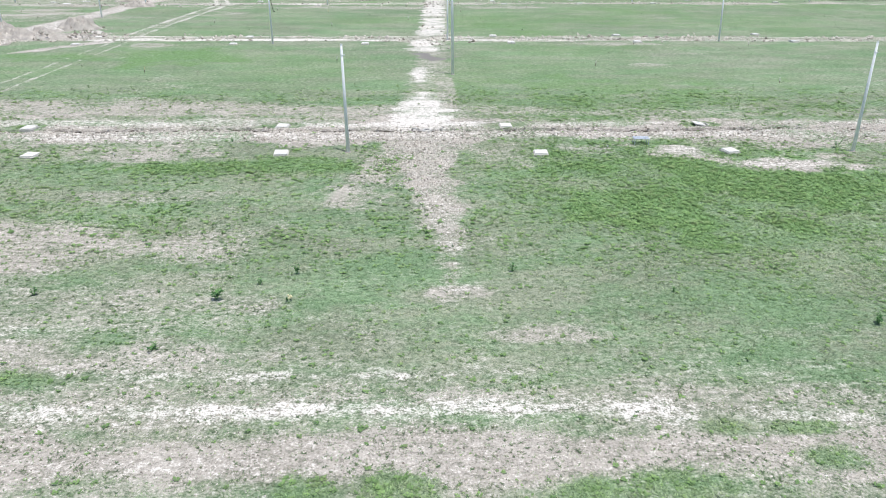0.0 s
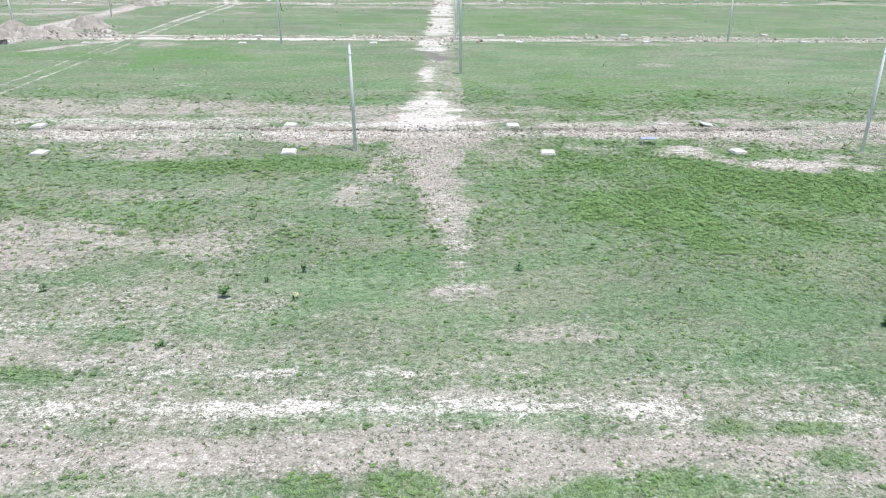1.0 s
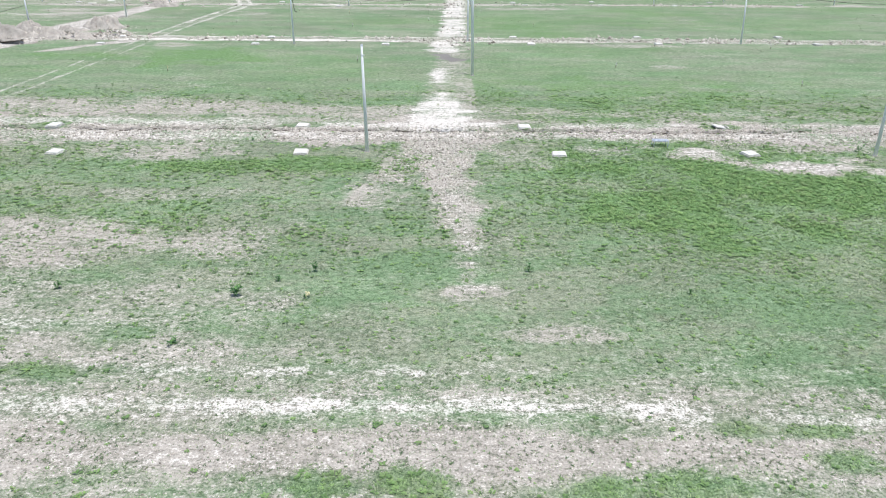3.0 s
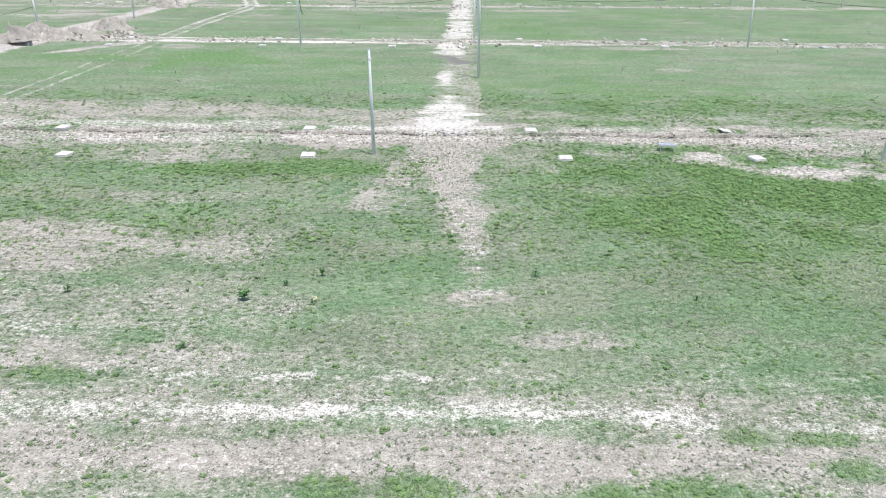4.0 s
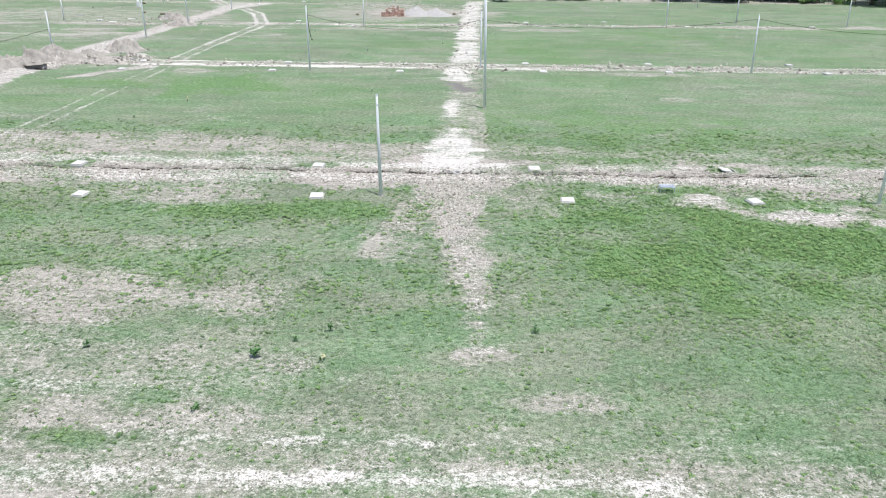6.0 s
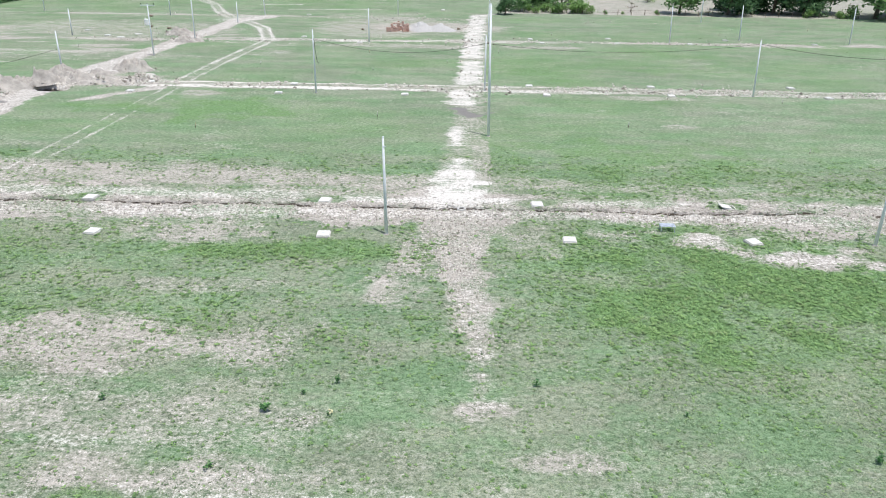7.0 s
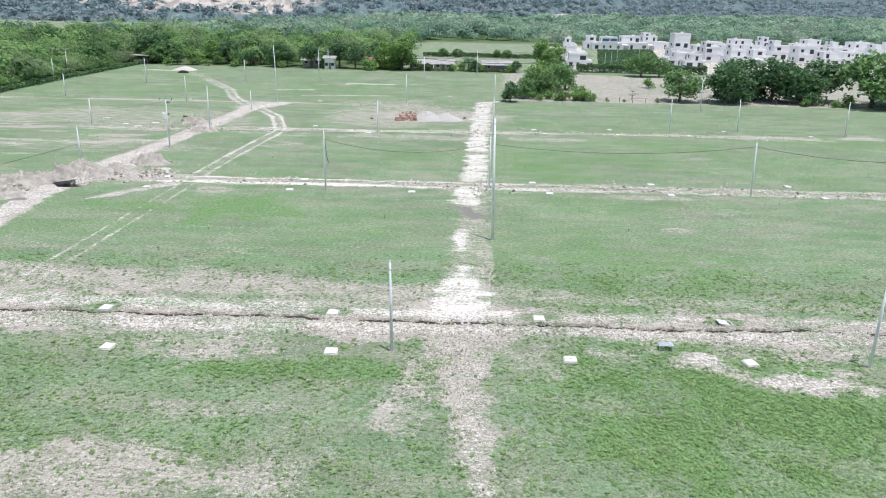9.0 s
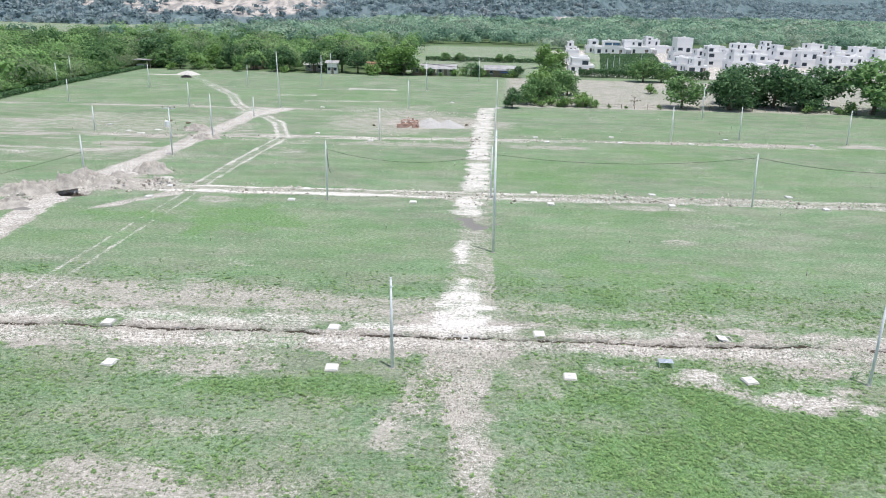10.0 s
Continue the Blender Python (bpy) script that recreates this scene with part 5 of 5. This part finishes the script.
forest("near_woods", spread(1550, 110, 380, 1, 2.6, 5.6, 3.6, 9.5), 0.27, 430, 1, "dense green woodland past the field's hedge")
ge = np.random.default_rng(91)
ye = 135 + 122 * ge.random(330)
scrub = np.stack([-108.5 - 16 * ge.random(330) ** 1.4, ye, 1.5 + 1.9 * ge.random(330), 2.2 + 2.6 * ge.random(330), np.zeros(330)], -1)
forest("edge_scrub", scrub, 0.2, 300, 92, "low green scrub behind the clipped hedge")
# these two woods wear the haze-tinted leaves
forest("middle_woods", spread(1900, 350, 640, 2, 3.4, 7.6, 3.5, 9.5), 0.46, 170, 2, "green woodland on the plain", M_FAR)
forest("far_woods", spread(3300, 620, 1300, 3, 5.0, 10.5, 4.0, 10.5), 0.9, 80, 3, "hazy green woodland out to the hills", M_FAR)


# ---- hedges ----
def hedge(x0, y0, x1, y1, w, h, seed, material=None, label="dark clipped hedge along the field's edge"):
    g = np.random.default_rng(seed)
    l = math.hypot(x1 - x0, y1 - y0)
    n = int(l * h * w * 40)
    t, side, up = g.random(n), g.normal(0, w * 0.28, n), g.random(n) ** 0.7 * h
    up = up * (0.75 + 0.35 * vnoise(t * l, t * 0, 0.7, seed))
    dx, dy = (x1 - x0) / l, (y1 - y0) / l
    p = np.stack([x0 + t * (x1 - x0) - dy * side, y0 + t * (y1 - y0) + dx * side, up], -1)
    u = g.normal(size=p.shape)
    u /= np.linalg.norm(u, axis=1)[:, None]
    v = np.cross(u, g.normal(size=p.shape))
    v /= np.linalg.norm(v, axis=1)[:, None]
    q = np.stack([p - u * 0.25, p + v * 0.18, p + u * 0.25, p - v * 0.18], 1).reshape(-1, 3)
    me = mesh_np("hedge", q, np.arange(len(q)).reshape(-1, 4), material or M_LEAF_DARK)
    return tagged(new("hedge", me), label, "hedge")


hedge(-104.5, 150, -105.5, 200, 1.4, 1.15, 1)
hedge(-105.5, 200, -104.5, 246, 1.4, 1.1, 2)
hedge(38, 257, 82, 259, 1.4, 3.0, 3, None, "tall dark clipped hedge before the white houses")
hedge(-16, 312, 36, 312, 1.2, 1.8, 4, None, "dark hedge between two pastures")
for k, x in enumerate((-8, -2, 14, 18)):
    plant(green, x, 312, 0.45, 60 * k)
for k in range(15):
    y = 272 + k * 8.2
    hedge(48 + k * 1.4, y, 73 + k * 1.6, y + 2.5, 1.8, 0.55, 60 + k, M_LEAF_DARK, "low dark green row of a planted garden")
for k in range(3):
    hedge(53 + 7.5 * k, 274, 72 + 9 * k, 388, 0.8, 0.6, 80 + k, M_LEAF_DARK, "low dark hedge across the rows of the garden")
for k, x in enumerate((52, 57, 62, 74)):
    t = thing("garden_post", pose(x, 282 + 14 * k, 0), "slim grey post in the planted garden", "post")
    bm = bmesh.new()
    tube(bm, (0, 0, -0.1), (0, 0, 5), 0.1, 0.07, 8)
    part("shaft", bm, M_STEEL, t)


# ---- fence of posts and wires on the paddock's edge ----
fence = thing("fence", pose(0, 0, 0), "low fence of wooden posts and wire along the paddock", "fence")
for k in range(30):
    x = 12 + k * 3.1
    bm = bmesh.new()
    tube(bm, (x, 179 + 0.02 * x, -0.1), (x + random.uniform(-0.1, 0.1), 179 + 0.02 * x, 1.2), 0.07, 0.06, 6)
    part("post", bm, M_WOOD, fence)
for z in (0.5, 1.0):
    bm = bmesh.new()
    tube(bm, (12, 179.24, z), (101.9, 181.04, z), 0.012, 0.012, 4)
    part("wire", bm, M_CABLE, fence)


# ---- houses ----
def window(house, x, y, z, w, h, side, glass=None):
    """A window set in a wall: frame, sill and pane. side: 0 front, 1 left, 2 right."""
    turn = (0, -90, 90)[side]
    fr = part("window", boxes((-w / 2, -w / 2 + 0.08, -0.06, 0.04, 0, h), (w / 2 - 0.08, w / 2, -0.06, 0.04, 0, h), (-w / 2 + 0.08, w / 2 - 0.08, -0.06, 0.04, h - 0.08, h), (-w / 2 + 0.08, w / 2 - 0.08, -0.06, 0.04, 0, 0.08)), M_TIN, house)
    fr.matrix_basis = pose(x, y, z, 0, 0, turn)
    part("pane", boxes((-w / 2 + 0.08, w / 2 - 0.08, -0.03, 0.03, 0.08, h - 0.08)), glass or M_WINDOW, fr)
    part("sill", boxes((-w / 2 - 0.08, w / 2 + 0.08, -0.16, -0.06, -0.1, -0.0)), M_WHITE, fr)


def storey(house, x0, x1, y0, y1, z0, z1, g, glass=None, upper="upper_storey"):
    """One box-shaped storey with a parapet, a roof slab and its windows."""
    part(upper, boxes((x0, x1, y0, y1, z0, z1), bevel=0.03), M_WHITE, house)
    part("parapet", boxes((x0 - 0.08, x1 + 0.08, y0 - 0.08, y0 + 0.15, z1, z1 + 0.5), (x0 - 0.08, x1 + 0.08, y1 - 0.15, y1 + 0.08, z1, z1 + 0.5),
                           (x0 - 0.08, x0 + 0.15, y0 + 0.15, y1 - 0.15, z1, z1 + 0.5), (x1 - 0.15, x1 + 0.08, y0 + 0.15, y1 - 0.15, z1, z1 + 0.5)), M_WHITE, house)
    part("roof", boxes((x0 + 0.15, x1 - 0.15, y0 + 0.15, y1 - 0.15, z1, z1 + 0.12)), M_FLATROOF, house)
    n = max(1, int((x1 - x0) / 3.0))
    for k in range(n):
        if glass or g.random() < 0.8:
            wide_pane = (x1 - x0) / n * 0.88 if glass else g.choice((1.0, 1.3, 1.8, 2.2))
            tall = min(g.choice((1.3, 1.5, 1.9)), z1 - z0 - 0.5)
            window(house, x0 + (k + 0.5) * (x1 - x0) / n + g.uniform(-0.3, 0.3) * (not glass), y0 - 0.02, min(z0 + 2.5, z1 - 0.25) - tall, min(wide_pane, (x1 - x0) / n), tall, 0, glass)
    window(house, x0 - 0.02, (y0 + y1) / 2, z0 + 1.0, 1.4, 1.4, 1)


def white_house(x, y, w, d, h, turn, seed, wing=True, blue=False):
    """A flat-roofed white house: stepped boxes, parapets and dark windows."""
    g = random.Random(seed)
    ho = thing("white_house", pose(x, y, 0, 0, 0, turn), "modern white flat-roofed house with blue glazing" if blue else "modern white flat-roofed house with dark windows", "house", "white houses of the estate")
    low = min(3.1, 0.52 * h)
    storey(ho, -w / 2, w / 2, -d / 2, d / 2, -0.15, low, g, None, "ground_storey")
    a0 = g.choice((0.0, 0.12, 0.3))
    a1 = a0 + g.choice((0.55, 0.62, 0.7))
    storey(ho, -w / 2 + a0 * w + 0.05, -w / 2 + a1 * w - 0.05, -d / 2 + g.uniform(0.3, 1.2), d / 2 - 0.4, low + 0.12, h, g, M_BLUEGLASS if blue else None)
    if wing:
        sx = -w / 2 + a0 * w + 0.4
        storey(ho, sx, sx + w * 0.28, -d / 2 + 2.2, d / 2 - 1.0, h + 0.12, h + g.uniform(1.2, 2.2), g, None, "roof_room") if g.random() < 0.35 else None
        part("garage", boxes((w / 2 + 0.05, w / 2 + 3.6, -d / 2 - 1.0, d / 4, -0.15, 2.7), bevel=0.03), M_WHITE, ho)
        part("garage_door", boxes((w / 2 + 0.6, w / 2 + 3.1, -d / 2 - 1.06, -d / 2 - 1.01, 0, 2.2)), M_TIN, ho)
    part("water_tank", boxes((-0.6, 0.6, 0.2, 1.4, h + 0.12, h + 1.1), bevel=0.2), M_WHITE, ho)
    part("door", boxes((w * 0.36 - 0.5, w * 0.36 + 0.5, -d / 2 - 0.06, -d / 2 - 0.01, 0, 2.1)), M_WOOD, ho)
    return ho


ESTATE = (
    (54, 389, 5.3, 4.8), (47, 319, 8.2, 4.8), (41, 270, 9, 4.8), (66, 390, 8.8, 5.9), (72, 384, 14.5, 5.8),
    (87, 391, 13, 6.2), (101, 405, 13.5, 6.1), (100, 351, 11.7, 9.5), (122, 381, 11.5, 4.9), (82, 290, 10.5, 4.8),
    (85, 282, 7.2, 4.8), (104, 317, 9.6, 5.7), (109, 303, 10.5, 5.5), (141, 397, 16.2, 5.7), (154, 394, 11.9, 5.1),
    (141, 342, 11.3, 5.7), (188, 416, 11.3, 5.7), (147, 326, 12.8, 6.4), (182, 375, 11.3, 4.8), (197, 381, 16.1, 6.3),
    (161, 315, 14.3, 5.2), (187, 346, 10.4, 5.2), (122, 313, 9.5, 5.2), (224, 398, 15, 6), (149, 311, 9.4, 5.2),
    (163, 375, 11.3, 5.1), (132, 350, 10.6, 5.3), (105, 341, 7.7, 5.1), (170, 346, 11.5, 5.2), (120, 352, 9.6, 4.8),
)
for k, (x, y, w, h) in enumerate(ESTATE):
    white_house(x, y + 4.5, w, min(9.0, 0.7 * w + 2), h, -8 + 0.09 * x, k + 1, w > 9.5, k == 4)


def cottage(x, y, w, d, h, turn, roof, label, wall=None, tarp=False):
    co = thing("cottage", pose(x, y, 0, 0, 0, turn), label, "house", "small houses behind the field")
    part("wall", boxes((-w / 2, w / 2, -d / 2, d / 2, -0.1, h)), wall or M_WHITE, co)
    bm = bmesh.new()
    o = 0.6
    pts = [(-w / 2 - o, -d / 2 - o, h - 0.1), (w / 2 + o, -d / 2 - o, h - 0.1), (w / 2 + o, 0, h + d * 0.2), (-w / 2 - o, 0, h + d * 0.2), (-w / 2 - o, d / 2 + o, h - 0.1), (w / 2 + o, d / 2 + o, h - 0.1)]
    lo = [bm.verts.new(p) for p in pts]
    hi = [bm.verts.new((p[0], p[1], p[2] + 0.12)) for p in pts]
    for q in ((0, 1, 2, 3), (3, 2, 5, 4)):
        bm.faces.new([hi[i] for i in q])
        bm.faces.new([lo[i] for i in q][::-1])
    for i, j in ((0, 1), (1, 2), (2, 5), (5, 4), (4, 3), (3, 0)):
        bm.faces.new((lo[i], lo[j], hi[j], hi[i]))
    part("roof", bm, roof, co)
    part("door", boxes((-0.5, 0.5, -d / 2 - 0.06, -d / 2 - 0.01, 0, 2.0)), M_WOOD, co)
    for k in (-1, 1):
        window(co, k * w * 0.3, -d / 2 - 0.02, 1.0, 1.1, 1.0, 0)
    if tarp:
        part("tarpaulin", boxes((0, w * 0.4, -d / 2 - 1.6, -d / 2 - 0.62, h - 0.55, h - 0.45)), M_BLUE, co, "bright blue tarpaulin awning")
    return co


cottage(-28.5, 252, 7, 6, 2.3, 2, M_TILE, "small brown cottage with a clay roof under trees", M_WOOD)
cottage(-13.7, 252, 7.5, 6, 2.1, 3, M_TIN, "low wooden cottage with a pale tin roof", M_WOOD)
cottage(-6.3, 253, 6, 6, 2.1, -4, M_TIN, "low cottage with a weathered tin roof", M_SOIL)
cottage(11.4, 253, 9.5, 6, 2.2, -3, M_TIN, "low wooden cottage with a tin roof and a blue awning", M_WOOD, True)
cottage(-43, 247, 3.2, 3, 3.4, 0, M_TIN, "narrow white block hut at the field's edge")
cottage(-50, 254, 6, 4, 2.1, 0, M_TIN, "low pale hut under the trees", M_SOIL)
cottage(-70, 256, 4, 3, 2.4, 0, M_TILE, "small red-walled hut under the trees", M_BRICK)
for k, (x, y, s2) in enumerate(((-11.5, 248.5, 1.0), (-8, 248, 0.6), (-3.4, 249, 1.1), (3.8, 248.5, 1.5), (5.4, 249, 1.2), (14.8, 248.5, 1.3), (7.6, 248, 0.5), (12.4, 248.2, 0.5), (-14, 249, 1.4), (17, 249, 1.5))):
    plant(shrub if k % 3 else dense, x, y, s2 * (0.55 if k % 3 == 0 else 1), 47 * k)
for k, (x, y, s2) in enumerate(((16.5, 181.5, 0.9), (20.5, 182.2, 1.0), (23.2, 180.2, 1.2), (25.4, 182, 0.8), (27.6, 182.4, 1.6), (34, 180.4, 0.4), (46, 181, 0.5), (58, 181.2, 0.7), (81, 180.8, 0.9), (91, 181.4, 1.4))):
    plant(dryshrub if k % 4 == 3 else shrub, x, y, s2, 61 * k)
cottage(112, 248, 10, 6, 2.8, 6, M_TIN, "low house with a pale tin roof behind the trees")


def palm(x, y, h, seed):
    """A squat palm with drooping fronds."""
    g = random.Random(seed)
    t = thing("palm_tree", pose(x, y, 0), "squat palm with drooping dark fronds beside the cottages", "palm")
    bm = bmesh.new()
    tube(bm, (0, 0, -0.2), (0.15, 0, h), 0.28, 0.2, 9)
    part("trunk", bm, M_BARK, t)
    for k in range(22):
        a0, up = k * 2.4 + g.uniform(-0.2, 0.2), g.uniform(0.1, 1.1)
        l = g.uniform(3.0, 4.2)
        bm = bmesh.new()
        spine = []
        for i in range(8):
            s1 = i / 7
            spine.append(Vector((0.15 + math.cos(a0) * l * s1 * (1 - 0.25 * s1), math.sin(a0) * l * s1 * (1 - 0.25 * s1), h + l * (up * s1 - 1.15 * s1 * s1))))
        side = Vector((-math.sin(a0), math.cos(a0), 0))
        for p0, p1 in zip(spine, spine[1:]):
            for sg in (-1, 1):
                for q in (0.0, 0.5):
                    c0 = p0.lerp(p1, q)
                    c1 = p0.lerp(p1, q + 0.3)
                    tip = c1 + side * sg * 0.75 + Vector((0, 0, -0.45)) + (p1 - p0) * 0.5
                    bm.faces.new([bm.verts.new(v) for v in (c0, c1, tip)])
        part("frond", bm, M_LEAF_DARK, t)
    return t


palm(1.7, 250, 3.6, 3)
shed = thing("open_shed", pose(-105, 248, 0), "open shed with a pale tin roof on posts", "shed")
part("roof", boxes((-3, 3, -2.2, 2.2, 2.6, 2.75)), M_TIN, shed)
for x in (-2.7, 2.7):
    for y in (-1.9, 1.9):
        part("post", boxes((x - 0.1, x + 0.1, y - 0.1, y + 0.1, -0.1, 2.6)), M_WOOD, shed)
part("store", boxes((-2.4, 0, -0.5, 1.6, -0.1, 1.2), bevel=0.05), M_WHITE, shed, "white stacked goods under the roof")


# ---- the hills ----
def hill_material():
    n = Nodes("hazy_wooded_hillside")
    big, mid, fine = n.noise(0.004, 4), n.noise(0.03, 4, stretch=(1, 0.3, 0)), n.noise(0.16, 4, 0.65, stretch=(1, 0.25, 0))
    # slope colours carry the blue of the haze
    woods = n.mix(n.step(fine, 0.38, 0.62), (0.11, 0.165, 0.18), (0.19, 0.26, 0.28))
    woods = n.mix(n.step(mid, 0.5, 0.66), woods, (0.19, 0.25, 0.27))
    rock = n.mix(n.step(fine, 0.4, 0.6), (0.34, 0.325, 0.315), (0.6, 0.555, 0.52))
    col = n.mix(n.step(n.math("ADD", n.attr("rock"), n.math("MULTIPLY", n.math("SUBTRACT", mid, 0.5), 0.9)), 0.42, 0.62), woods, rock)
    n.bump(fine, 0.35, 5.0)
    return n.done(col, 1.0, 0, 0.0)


def hill_shape(X, Y):
    """Height of the valley side and where its rock lies bare."""
    foot = foot_line(X) + 40 * (fbm(X, Y, 0.004, 3, 3) - 0.5)
    rise = np.clip(Y - foot, 0, None)
    Z = -1 + 0.22 * rise * (0.5 + 1.0 * fbm(X, Y, 0.004, 4, 6)) * (1 - 0.4 * smooth(0, 900, X))
    Z = np.minimum(Z, 620)
    rock = 1.0 * np.exp(-((X + 195) / 80) ** 2) * np.exp(-((Y - foot - 100) / 75) ** 2) + 1.0 * np.exp(-((X + 318) / 16) ** 2) * np.exp(-((Y - foot - 92) / 34) ** 2) + 0.75 * np.exp(-((X + 262) / 24) ** 2) * np.exp(-((Y - foot - 100) / 50) ** 2)
    rock = rock + 1.2 * np.exp(-((X - 130) / 60) ** 2) * np.exp(-((Y - foot - 22) / 16) ** 2)
    return Z, np.clip(rock, 0, 1), foot


def hills():
    """Wooded slopes that rise past the plain, with bare rock faces."""
    X, Y = np.meshgrid(np.linspace(-1400, 2200, 320), 560 + 3600 * np.linspace(0, 1, 170) ** 1.7)
    Z, rock, foot = hill_shape(X, Y)
    idx = np.arange(X.size).reshape(X.shape)
    f = np.stack([idx[:-1, :-1], idx[:-1, 1:], idx[1:, 1:], idx[1:, :-1]], -1).reshape(-1, 4)
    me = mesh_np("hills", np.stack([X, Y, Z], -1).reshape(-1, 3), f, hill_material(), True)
    me.attributes.new("rock", "FLOAT", "POINT").data.foreach_set("value", rock.astype(np.float32).ravel())
    return tagged(new("backdrop_hills", me), "hazy wooded hillside with bare rock faces", "hills", kind="structure")


def hill_woods(count, seed):
    """Crowns on the lower slopes, thin on the rock."""
    g = np.random.default_rng(seed)
    y = 540 + 1250 * g.random(count)
    x = -1.5 + (g.random(count) * 2 - 1) * y * 0.64
    Z, rock, foot = hill_shape(x, y)
    thin = smooth(0.3, 0.6, fbm(x, y, 0.01, 4, 70))
    keep = (y > foot - 5) & (y < foot + 260) & (g.random(count) > 0.95 * rock) & (g.random(count) < 0.5 + 0.5 * thin)
    x, y, Z = x[keep], y[keep], Z[keep]
    r = 2.6 + 3.6 * g.random(len(x))
    return forest("hill_woods", np.stack([x, y, r, r * (0.9 + 0.4 * g.random(len(x))), Z], -1), 1.08, 25, seed, "woods on the lower hillside, their leaves tinted bluish as haze", M_HILLTREE)


hills()
hill_woods(19000, 81)
